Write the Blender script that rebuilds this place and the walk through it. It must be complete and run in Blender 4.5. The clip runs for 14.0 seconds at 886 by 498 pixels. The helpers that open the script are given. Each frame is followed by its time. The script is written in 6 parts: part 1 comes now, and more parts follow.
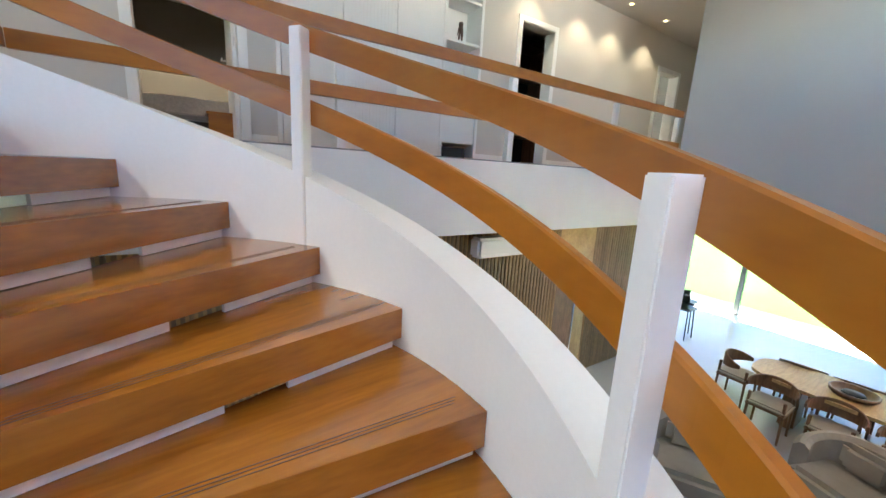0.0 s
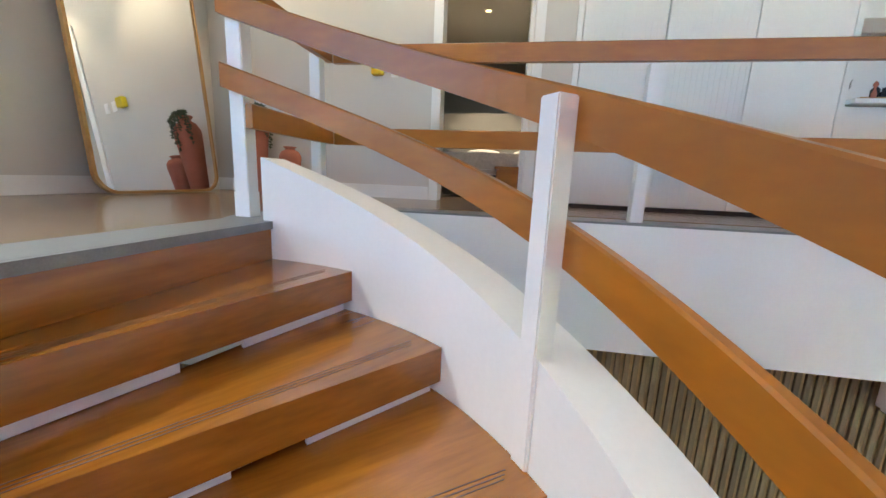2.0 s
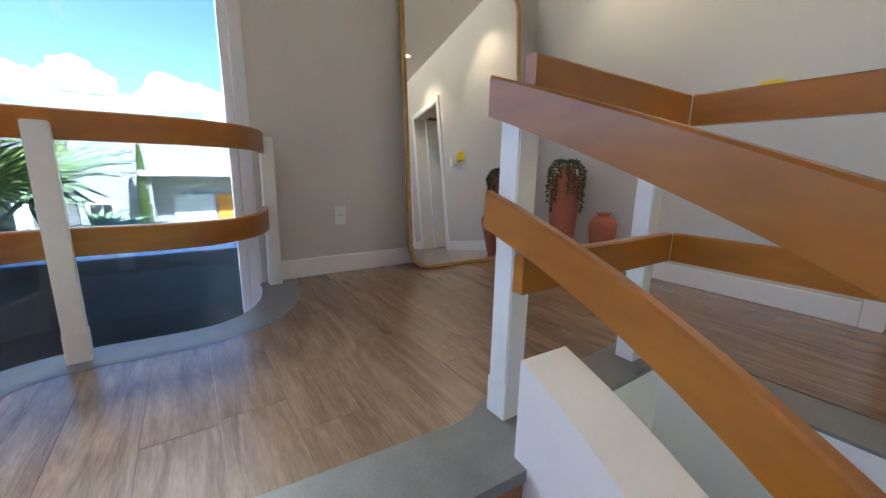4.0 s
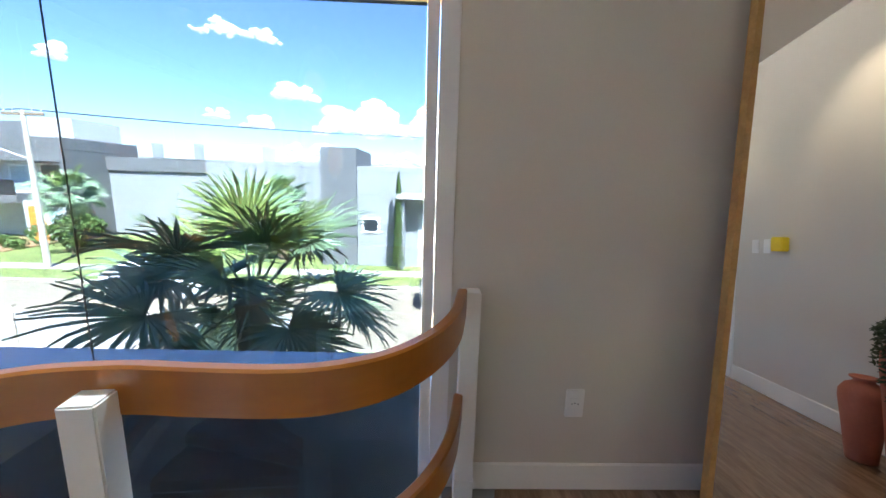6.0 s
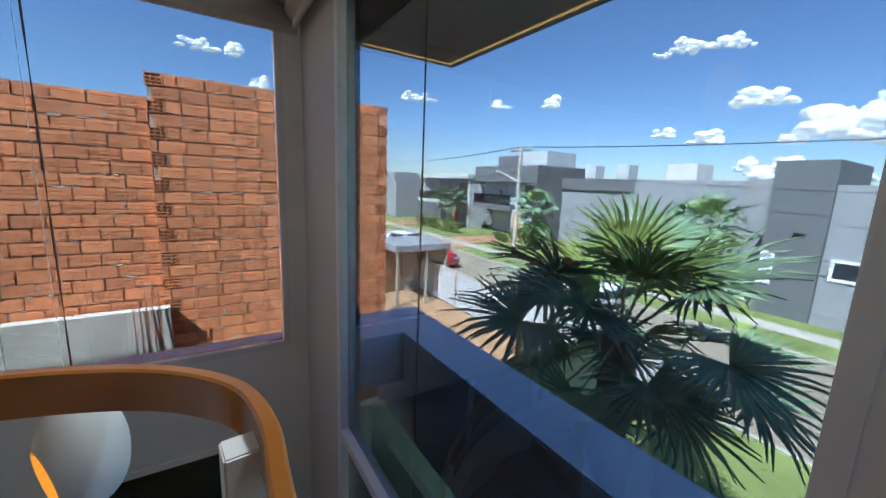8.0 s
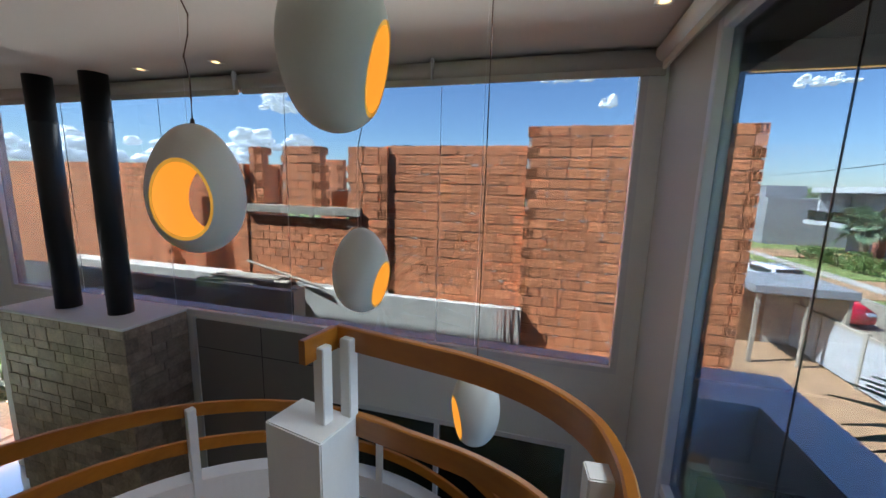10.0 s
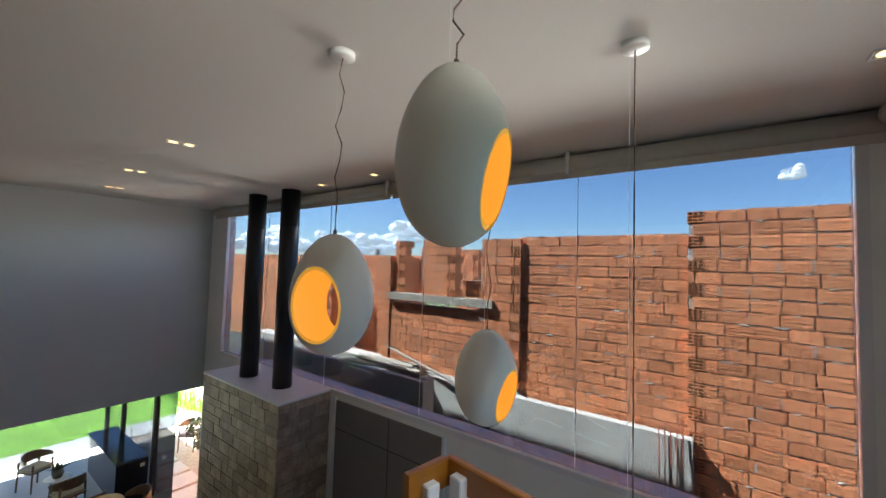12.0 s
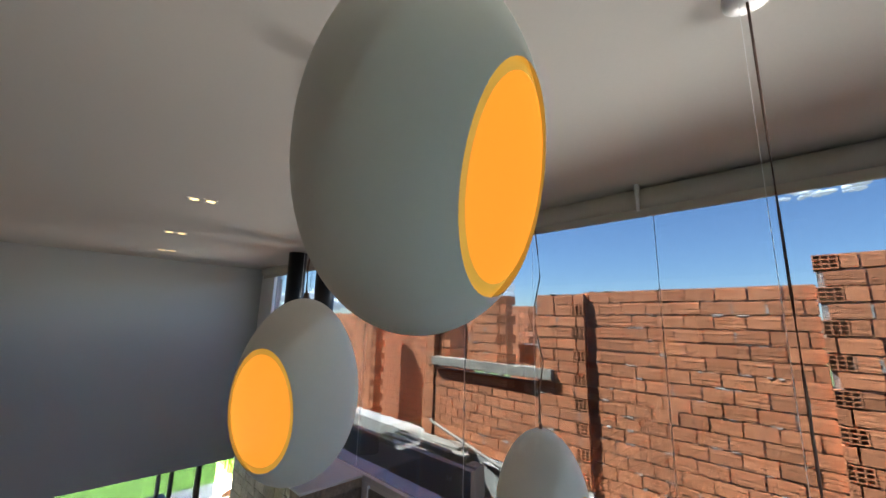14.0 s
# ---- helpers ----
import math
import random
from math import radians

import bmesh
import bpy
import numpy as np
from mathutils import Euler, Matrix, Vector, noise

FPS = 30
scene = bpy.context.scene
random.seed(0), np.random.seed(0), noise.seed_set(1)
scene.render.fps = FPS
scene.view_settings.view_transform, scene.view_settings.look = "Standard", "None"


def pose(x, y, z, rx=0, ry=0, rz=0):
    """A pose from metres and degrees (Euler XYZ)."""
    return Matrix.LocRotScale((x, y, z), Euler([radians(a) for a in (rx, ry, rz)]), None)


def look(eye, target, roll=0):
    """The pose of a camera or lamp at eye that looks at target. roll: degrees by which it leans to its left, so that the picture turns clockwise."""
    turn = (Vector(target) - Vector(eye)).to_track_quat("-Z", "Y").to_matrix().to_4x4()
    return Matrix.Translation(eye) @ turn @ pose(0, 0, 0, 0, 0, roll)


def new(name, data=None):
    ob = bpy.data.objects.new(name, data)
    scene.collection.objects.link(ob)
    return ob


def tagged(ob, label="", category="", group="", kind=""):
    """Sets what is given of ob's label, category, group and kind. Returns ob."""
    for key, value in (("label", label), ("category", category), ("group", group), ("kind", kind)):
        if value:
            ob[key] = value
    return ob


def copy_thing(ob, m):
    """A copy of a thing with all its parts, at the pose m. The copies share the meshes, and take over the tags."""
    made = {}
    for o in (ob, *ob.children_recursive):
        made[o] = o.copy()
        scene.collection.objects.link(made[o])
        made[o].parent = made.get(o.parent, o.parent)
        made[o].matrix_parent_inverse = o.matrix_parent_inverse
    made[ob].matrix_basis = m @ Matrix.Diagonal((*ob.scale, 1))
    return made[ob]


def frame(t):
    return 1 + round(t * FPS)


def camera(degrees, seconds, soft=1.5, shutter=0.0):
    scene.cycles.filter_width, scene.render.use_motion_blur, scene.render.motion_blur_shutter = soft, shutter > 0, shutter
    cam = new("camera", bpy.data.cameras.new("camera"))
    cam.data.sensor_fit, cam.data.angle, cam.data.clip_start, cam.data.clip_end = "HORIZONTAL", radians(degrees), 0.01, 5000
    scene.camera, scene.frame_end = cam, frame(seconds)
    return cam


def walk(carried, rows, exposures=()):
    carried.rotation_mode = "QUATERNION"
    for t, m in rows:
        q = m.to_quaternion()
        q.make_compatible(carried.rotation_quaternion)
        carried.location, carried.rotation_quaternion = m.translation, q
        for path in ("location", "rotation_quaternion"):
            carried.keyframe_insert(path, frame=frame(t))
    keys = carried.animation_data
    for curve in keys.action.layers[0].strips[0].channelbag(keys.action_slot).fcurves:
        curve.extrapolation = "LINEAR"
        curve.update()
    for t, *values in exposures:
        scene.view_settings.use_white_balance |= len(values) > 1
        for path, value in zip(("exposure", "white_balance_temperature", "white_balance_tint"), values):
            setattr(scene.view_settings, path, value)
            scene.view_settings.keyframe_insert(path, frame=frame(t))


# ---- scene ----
cam = camera(99.5, 14.0)
PATH = [
    (0, (2.816, -4.6, -0.149), (3.897, -2.967, -0.555), 3.1),
    (0.5, (3.024, -4.415, -0.062), (3.777, -2.608, -0.473), 2.6),
    (1, (3.066, -4.168, 0.004), (3.478, -2.252, -0.397), 2.7),
    (1.5, (3.067, -3.94, 0.177), (3.109, -1.975, -0.193), 2.5),
    (2, (3.132, -3.687, 0.229), (2.809, -1.749, -0.147), 2.4),
    (2.5, (3.067, -3.429, 0.357), (2.344, -1.608, -0.047), 1.7),
    (3, (2.937, -3.236, 0.551), (1.831, -1.614, 0.168), 1.5),
    (3.5, (2.837, -2.97, 0.655), (1.452, -1.583, 0.257), 1.3),
    (4, (2.638, -2.798, 0.748), (1.023, -1.692, 0.338), 1.1),
    (4.2, (2.542, -2.738, 0.846), (0.851, -1.751, 0.441), 0.9),
    (6.3, (1.334, -2.441, 1.357), (-0.633, -2.549, 1.011), 1.8),
    (6.5, (1.28, -2.393, 1.362), (-0.678, -2.625, 1.031), 1.8),
    (7, (1.06, -2.443, 1.37), (-0.82, -3.041, 1.044), 2.4),
    (7.5, (0.921, -2.468, 1.424), (-0.709, -3.573, 1.075), 2.1),
    (8, (0.773, -2.43, 1.42), (-0.285, -4.091, 1.072), 2.3),
    (8.5, (0.785, -2.338, 1.422), (0.353, -4.257, 1.057), 2.7),
    (9, (0.837, -2.25, 1.46), (0.801, -4.206, 1.047), 2.8),
    (9.2, (0.851, -2.202, 1.484), (0.92, -4.153, 1.049), 2.6),
    (11.3, (1.001, -2.406, 1.724), (2.07, -4.096, 1.732), 1.8),
    (11.5, (0.992, -2.413, 1.722), (2.095, -4.081, 1.761), 1.8),
    (12, (0.957, -2.474, 1.704), (2.136, -4.086, 1.801), 1.7),
    (12.5, (1.061, -2.626, 1.691), (2.314, -4.177, 1.839), 1.7),
    (13, (1.192, -2.78, 1.754), (2.481, -4.291, 1.988), 1.7),
    (13.5, (1.228, -2.918, 1.766), (2.543, -4.392, 2.084), 1.7),
    (14, (1.216, -3.061, 1.785), (2.606, -4.448, 2.163), 1.4),
]
walk(cam, [(t, look(eye, target, roll)) for t, eye, target, roll in PATH], [
    (0, 6.1, 6500, 2), (1.5, 6.3, 6500, 2), (3, 6.05, 6450, 3), (4.2, 5.7, 6300, 5), (6.3, 5.4, 6300, 7), (7.2, 4.65, 6300, 7),
    (8, 4.3, 6200, 7), (9.2, 4.35, 6200, 7), (11.3, 4.35, 6500, 7), (14, 4.35, 6500, 7)])

from mathutils.geometry import tessellate_polygon

# ---- world, sun and exposure ----
world = bpy.data.worlds.new("sky")
scene.world = world
world.use_nodes = True
wn = world.node_tree.nodes
sky = wn.new("ShaderNodeTexSky")
sky.sky_type, sky.sun_disc = "NISHITA", False
SUN_DIR = Vector((0.60, 0.26, 0.78)).normalized()
sky.sun_elevation = math.asin(SUN_DIR.z)
sky.sun_rotation = math.atan2(SUN_DIR.x, SUN_DIR.y)
sky.dust_density, sky.ozone_density = 0.25, 5.0
wn["Background"].inputs[1].default_value = 0.070
world.node_tree.links.new(sky.outputs[0], wn["Background"].inputs[0])
sun = new("sun", bpy.data.lights.new("sun", "SUN"))
sun.data.energy, sun.data.angle, sun.data.color = 5.0, radians(0.55), (1.0, 0.95, 0.87)
sun.matrix_world = look(SUN_DIR * 60, (0, 0, 0))


def window_fill(name, x, y, z, aim, width, height, watts, cone=34):
    """Added fill lamp at the head of a window opening, in place of daylight."""
    l = new(name, bpy.data.lights.new(name, "AREA"))
    l.data.shape, l.data.size, l.data.size_y, l.data.spread = "RECTANGLE", width, height, radians(cone)
    l.data.energy, l.data.color = watts, (1.0, 0.97, 0.92) if aim[2] > 0 else (0.90, 0.95, 1.0)
    l.matrix_world = look((x, y, z), Vector((x, y, z)) + Vector(aim))


# added fill: two lamps throw upwards, two downwards, to brighten the rooms
window_fill("side_window_light", 4.6, -6.00, 2.40, (0, 1.0, 0.13), 8.6, 0.26, 0.8)
window_fill("street_window_light", 0.03, -3.73, 2.36, (1.0, 0, 0.13), 2.2, 0.26, 0.25)
window_fill("side_window_skylight", 4.6, -6.00, 2.40, (0, 0.6, -0.8), 8.6, 0.26, 0.24, 50)
window_fill("street_window_skylight", 0.03, -3.73, 2.36, (0.6, 0, -0.8), 2.2, 0.26, 0.28, 50)


# ---- materials ----
def mat(name, color, rough=0.6, metal=0.0, var=0.15, scale=6.0, fine=60.0, bump=0.06, stretch=(1, 1, 1), coat=0.0, rand=0.0, spec=0.5):
    """Principled surface with coarse stains, fine grain, bump and a little variation from piece to piece."""
    m = bpy.data.materials.new(name)
    m.use_nodes = True
    n, l = m.node_tree.nodes, m.node_tree.links
    b = n["Principled BSDF"]
    co = n.new("ShaderNodeTexCoord")
    mp = n.new("ShaderNodeMapping")
    mp.inputs["Scale"].default_value = stretch
    l.new(co.outputs["Object"], mp.inputs[0])
    n1, n2 = n.new("ShaderNodeTexNoise"), n.new("ShaderNodeTexNoise")
    n1.inputs["Scale"].default_value, n2.inputs["Scale"].default_value = scale, fine
    n1.inputs["Detail"].default_value = n2.inputs["Detail"].default_value = 4
    mix = n.new("ShaderNodeMix")
    mix.data_type = "FLOAT"
    mix.inputs[0].default_value = 0.4
    for q in (n1, n2):
        l.new(mp.outputs[0], q.inputs[0])
    l.new(n1.outputs[0], mix.inputs[2]), l.new(n2.outputs[0], mix.inputs[3])
    ramp = n.new("ShaderNodeMapRange")
    ramp.inputs["From Min"].default_value, ramp.inputs["From Max"].default_value = 0.3, 0.7
    ramp.inputs["To Min"].default_value, ramp.inputs["To Max"].default_value = 1 - var, 1 + var
    l.new(mix.outputs[0], ramp.inputs[0])
    val = ramp.outputs[0]
    if rand:
        ob = n.new("ShaderNodeObjectInfo")
        r2 = n.new("ShaderNodeMapRange")
        r2.inputs["To Min"].default_value, r2.inputs["To Max"].default_value = 1 - rand, 1 + rand
        l.new(ob.outputs["Random"], r2.inputs[0])
        mul = n.new("ShaderNodeMath")
        mul.operation = "MULTIPLY"
        l.new(val, mul.inputs[0]), l.new(r2.outputs[0], mul.inputs[1])
        val = mul.outputs[0]
    hsv = n.new("ShaderNodeHueSaturation")
    hsv.inputs["Color"].default_value = (*color, 1)
    l.new(val, hsv.inputs["Value"])
    l.new(hsv.outputs[0], b.inputs["Base Color"])
    rr = n.new("ShaderNodeMapRange")
    rr.inputs["To Min"].default_value, rr.inputs["To Max"].default_value = max(rough - 0.08, 0.03), min(rough + 0.1, 1)
    l.new(n1.outputs[0], rr.inputs[0]), l.new(rr.outputs[0], b.inputs["Roughness"])
    b.inputs["Metallic"].default_value = metal
    b.inputs["Coat Weight"].default_value = coat
    b.inputs["Coat Roughness"].default_value = 0.12
    b.inputs["Specular IOR Level"].default_value = spec
    if bump:
        bp = n.new("ShaderNodeBump")
        bp.inputs["Strength"].default_value, bp.inputs["Distance"].default_value = bump, 0.02
        l.new(mix.outputs[0], bp.inputs["Height"]), l.new(bp.outputs[0], b.inputs["Normal"])
    return m


def wood(name, dark, light, rough, coat, stretch, scale=2.2, rand=0.1):
    """Varnished timber: bands of grain along one axis, knots and pores."""
    m = bpy.data.materials.new(name)
    m.use_nodes = True
    n, l = m.node_tree.nodes, m.node_tree.links
    b = n["Principled BSDF"]
    co, mp = n.new("ShaderNodeTexCoord"), n.new("ShaderNodeMapping")
    mp.inputs["Scale"].default_value = stretch
    l.new(co.outputs["Object"], mp.inputs[0])
    ob = n.new("ShaderNodeObjectInfo")
    add = n.new("ShaderNodeVectorMath")
    sc = n.new("ShaderNodeVectorMath")
    sc.operation = "SCALE"
    sc.inputs[0].default_value = (7.3, 3.1, 5.7)
    l.new(ob.outputs["Random"], sc.inputs["Scale"])
    l.new(mp.outputs[0], add.inputs[0]), l.new(sc.outputs[0], add.inputs[1])
    big, grain = n.new("ShaderNodeTexNoise"), n.new("ShaderNodeTexNoise")
    big.inputs["Scale"].default_value, big.inputs["Detail"].default_value, big.inputs["Distortion"].default_value = scale, 3, 1.2
    grain.inputs["Scale"].default_value, grain.inputs["Detail"].default_value = scale * 9, 6
    for q in (big, grain):
        l.new(add.outputs[0], q.inputs[0])
    mx = n.new("ShaderNodeMix")
    mx.data_type = "FLOAT"
    mx.inputs[0].default_value = 0.38
    l.new(big.outputs[0], mx.inputs[2]), l.new(grain.outputs[0], mx.inputs[3])
    cr = n.new("ShaderNodeValToRGB")
    cr.color_ramp.elements[0].position, cr.color_ramp.elements[0].color = 0.33, (*dark, 1)
    cr.color_ramp.elements[1].position, cr.color_ramp.elements[1].color = 0.66, (*light, 1)
    l.new(mx.outputs[0], cr.inputs[0])
    hsv = n.new("ShaderNodeHueSaturation")
    r2 = n.new("ShaderNodeMapRange")
    r2.inputs["To Min"].default_value, r2.inputs["To Max"].default_value = 1 - rand, 1 + rand
    l.new(ob.outputs["Random"], r2.inputs[0]), l.new(r2.outputs[0], hsv.inputs["Value"])
    l.new(cr.outputs[0], hsv.inputs["Color"]), l.new(hsv.outputs[0], b.inputs["Base Color"])
    b.inputs["Roughness"].default_value = rough
    b.inputs["Coat Weight"].default_value, b.inputs["Coat Roughness"].default_value = coat, 0.15
    bp = n.new("ShaderNodeBump")
    bp.inputs["Strength"].default_value, bp.inputs["Distance"].default_value = 0.05, 0.01
    l.new(grain.outputs[0], bp.inputs["Height"]), l.new(bp.outputs[0], b.inputs["Normal"])
    return m


def glass(name, tint=(1, 1, 1), gloss=1.0):
    """Thin pane: clear, with a mirror sheen that grows at a slant."""
    m = bpy.data.materials.new(name)
    m.use_nodes = True
    n, l = m.node_tree.nodes, m.node_tree.links
    n.remove(n["Principled BSDF"])
    tr, gl, mx, fr = n.new("ShaderNodeBsdfTransparent"), n.new("ShaderNodeBsdfGlossy"), n.new("ShaderNodeMixShader"), n.new("ShaderNodeLayerWeight")
    tr.inputs[0].default_value = (*tint, 1)
    gl.inputs["Roughness"].default_value = 0.02
    gl.inputs[0].default_value = (gloss, gloss, gloss, 1)
    fr.inputs[0].default_value = 0.5
    pw, ad = n.new("ShaderNodeMath"), n.new("ShaderNodeMath")
    pw.operation, ad.operation = "POWER", "MULTIPLY_ADD"
    pw.inputs[1].default_value, ad.inputs[1].default_value, ad.inputs[2].default_value = 4.0, 0.55, 0.022
    l.new(fr.outputs["Facing"], pw.inputs[0]), l.new(pw.outputs[0], ad.inputs[0])
    l.new(ad.outputs[0], mx.inputs[0]), l.new(tr.outputs[0], mx.inputs[1]), l.new(gl.outputs[0], mx.inputs[2])
    l.new(mx.outputs[0], n["Material Output"].inputs[0])
    return m


def lamp_mat(name, color, strength):
    m = bpy.data.materials.new(name)
    m.use_nodes = True
    b = m.node_tree.nodes["Principled BSDF"]
    b.inputs["Base Color"].default_value = (*color, 1)
    b.inputs["Emission Color"].default_value, b.inputs["Emission Strength"].default_value = (*color, 1), strength
    return m


TREAD = wood("varnished_tread_wood", (0.225, 0.073, 0.009), (0.37, 0.140, 0.016), 0.19, 0.7, (0.45, 3.6, 3.6), 1.7, 0.14)
RAIL = wood("varnished_rail_wood", (0.30, 0.100, 0.010), (0.43, 0.158, 0.015), 0.30, 0.35, (0.6, 0.6, 2.0), 1.5, 0.06)
OAK = wood("oak_floor_wood", (0.135, 0.085, 0.052), (0.30, 0.205, 0.135), 0.27, 0.4, (0.9, 7, 1), 2.4, 0.1)
LIGHT_WOOD = wood("light_wood", (0.36, 0.22, 0.09), (0.55, 0.37, 0.17), 0.45, 0.1, (1, 6, 1), 3, 0.08)
DARK_WOOD = wood("dark_chair_wood", (0.09, 0.045, 0.02), (0.22, 0.115, 0.055), 0.4, 0.1, (1, 6, 1), 3, 0.1)
SLAT_WOOD = wood("slat_wood", (0.17, 0.115, 0.055), (0.30, 0.21, 0.11), 0.5, 0.0, (6, 6, 1), 2, 0.15)
OLD_WOOD = wood("weathered_plank", (0.22, 0.19, 0.15), (0.50, 0.44, 0.34), 0.8, 0.0, (1, 6, 6), 2, 0.2)
WHITE = mat("white_paint", (0.82, 0.83, 0.815), 0.45, var=0.03, scale=3, bump=0.02)
WALL = mat("warm_grey_wall_paint", (0.60, 0.575, 0.53), 0.7, var=0.03, scale=1.3, fine=120, bump=0.03)
GREYWALL = mat("grey_wall_paint", (0.47, 0.495, 0.51), 0.72, var=0.03, scale=1.1, fine=120, bump=0.03)
CEIL = mat("ceiling_paint", (0.68, 0.655, 0.625), 0.8, var=0.02, scale=1.5, bump=0.01)
STONE = mat("grey_basalt", (0.195, 0.20, 0.20), 0.38, var=0.22, scale=9, fine=150, bump=0.05)
FRAME = mat("white_aluminium", (0.74, 0.75, 0.77), 0.35, var=0.02, bump=0)
DARKFRAME = mat("dark_aluminium", (0.05, 0.055, 0.06), 0.35, var=0.05, bump=0)
BLACK = mat("black_metal", (0.012, 0.012, 0.013), 0.35, metal=0.3, var=0.1, bump=0)
BLACK_GLOSS = mat("black_gloss_panel", (0.012, 0.013, 0.014), 0.08, var=0.1, bump=0)
BRICK = mat("hollow_clay_brick", (0.74, 0.27, 0.115), 0.85, var=0.16, scale=5, fine=70, bump=0.10, rand=0.2)
MORTAR = mat("rough_mortar", (0.44, 0.385, 0.33), 0.95, var=0.3, scale=9, fine=60, bump=0.8)
# near-black clay: the shade deep inside brick cells, put into the colour
CELL_SHADE = mat("brick_cell_shade", (0.008, 0.004, 0.003), 0.95, var=0.1)
CONCRETE = mat("raw_concrete", (0.52, 0.49, 0.43), 0.9, var=0.25, scale=4, fine=50, bump=0.35)
BOARD_CONCRETE = mat("stained_cement", (0.60, 0.60, 0.59), 0.75, var=0.4, scale=2.2, fine=14, bump=0.1, stretch=(1, 1, 3))
# white paint with the blue of sky-lit shade mixed into its colour
PARAPET = mat("skylit_white_paint", (0.58, 0.66, 0.78), 0.42, var=0.05, scale=2, bump=0.02)
MIRROR = mat("mirror_silver", (0.92, 0.92, 0.91), 0.0, metal=1.0, var=0.0, bump=0)
MIRROR.node_tree.nodes["Principled BSDF"].inputs["Roughness"].default_value = 0.0
for _l in list(MIRROR.node_tree.links):
    if _l.to_socket.name == "Roughness":
        MIRROR.node_tree.links.remove(_l)
BRASS = wood("honey_wood_frame", (0.34, 0.18, 0.055), (0.50, 0.29, 0.10), 0.4, 0.2, (2, 2, 2), 4, 0.05)
TERRA = mat("terracotta", (0.40, 0.135, 0.085), 0.75, var=0.12, scale=7, bump=0.08)
LEAF = mat("succulent_leaf", (0.045, 0.075, 0.03), 0.5, var=0.4, scale=20, rand=0.2)
PALM = mat("palm_leaf", (0.155, 0.235, 0.135), 0.42, var=0.35, scale=8, rand=0.35)
PALM_YOUNG = mat("young_palm_leaf", (0.18, 0.25, 0.07), 0.42, var=0.3, scale=8, rand=0.2)
TRUNK = mat("palm_trunk", (0.17, 0.125, 0.085), 0.9, var=0.35, scale=12, bump=0.6)
BUSH = mat("hedge_leaf", (0.075, 0.13, 0.03), 0.6, var=0.5, scale=12, rand=0.3)
GRASS = mat("lawn", (0.175, 0.215, 0.06), 0.9, var=0.35, scale=0.8, fine=25, bump=0.3)
LAWN_BRIGHT = mat("garden_lawn", (0.155, 0.30, 0.03), 0.9, var=0.3, scale=1.2, fine=30, bump=0.3)
ROADM = mat("pale_road_pavers", (0.26, 0.218, 0.158), 0.9, var=0.16, scale=1.5, fine=25, bump=0.2)
WALKM = mat("concrete_walk", (0.40, 0.37, 0.32), 0.9, var=0.15, scale=2, fine=30, bump=0.2)
SOIL = mat("red_soil", (0.36, 0.21, 0.11), 0.95, var=0.3, scale=2, bump=0.4)
HOUSE_W = mat("white_render", (0.42, 0.43, 0.435), 0.8, var=0.05, scale=0.8)
HOUSE_G = mat("grey_render", (0.115, 0.118, 0.122), 0.8, var=0.07, scale=0.8)
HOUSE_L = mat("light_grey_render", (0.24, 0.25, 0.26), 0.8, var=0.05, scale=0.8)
ORANGE = mat("orange_door_paint", (0.52, 0.20, 0.03), 0.5, var=0.1)
WINDARK = mat("dark_window_glass", (0.03, 0.035, 0.04), 0.08, var=0.1, bump=0)
WINBLUE = mat("pale_window_glass", (0.35, 0.43, 0.5), 0.1, var=0.1, bump=0)
SHELL = mat("matte_shell", (0.66, 0.655, 0.60), 0.62, var=0.02, scale=4, bump=0.01)
YOLK = lamp_mat("lit_yellow_lining", (0.85, 0.47, 0.068), 0.022)
LED = lamp_mat("warm_led", (1.0, 0.66, 0.28), 0.16)
LEDSTRIP = lamp_mat("warm_led_strip", (1.0, 0.55, 0.16), 0.22)
CABLE = mat("brown_cable", (0.10, 0.055, 0.04), 0.6, var=0.1)
PLASTIC = mat("white_plastic", (0.78, 0.78, 0.77), 0.35, var=0.01, bump=0)
YELLOW = mat("yellow_plastic", (0.72, 0.56, 0.02), 0.45, var=0.08)
BLIND = mat("blind_fabric", (0.55, 0.52, 0.47), 0.85, var=0.04, fine=200, bump=0.05)
FABRIC = mat("beige_upholstery", (0.42, 0.37, 0.31), 0.9, var=0.1, fine=160, bump=0.15)
BEDCLOTH = mat("knitted_bedspread", (0.55, 0.53, 0.50), 0.95, var=0.2, scale=30, fine=90, bump=0.8)
GREENWALL = mat("green_wall_paint", (0.42, 0.48, 0.28), 0.8, var=0.12, scale=1.5)
TILE = mat("polished_floor_tile", (0.50, 0.51, 0.52), 0.07, var=0.03, scale=1, bump=0, spec=0.6)
STONECLAD = mat("chimney_stone", (0.33, 0.25, 0.175), 0.5, var=0.45, scale=7, fine=30, bump=0.5, rand=0.3)
# wall colour darkened to carry the gloom of the upper rooms
DIMROOM = mat("dimmed_room_wall", (0.24, 0.235, 0.215), 0.8, var=0.05)
TAUPE = mat("taupe_panel", (0.20, 0.185, 0.175), 0.6, var=0.04)
RED = mat("red_car_paint", (0.45, 0.012, 0.03), 0.25, var=0.03, bump=0, coat=0.6)
WHITECAR = mat("white_car_paint", (0.66, 0.68, 0.70), 0.25, var=0.03, bump=0, coat=0.6)
TYRE = mat("tyre_rubber", (0.02, 0.02, 0.02), 0.9)
SOFFIT = mat("brown_soffit_paint", (0.20, 0.115, 0.075), 0.6, var=0.08)
# tint put in to dim the bright outdoors against the room
GLASS = glass("outdoor_dimming_glass", (0.255, 0.281, 0.310))
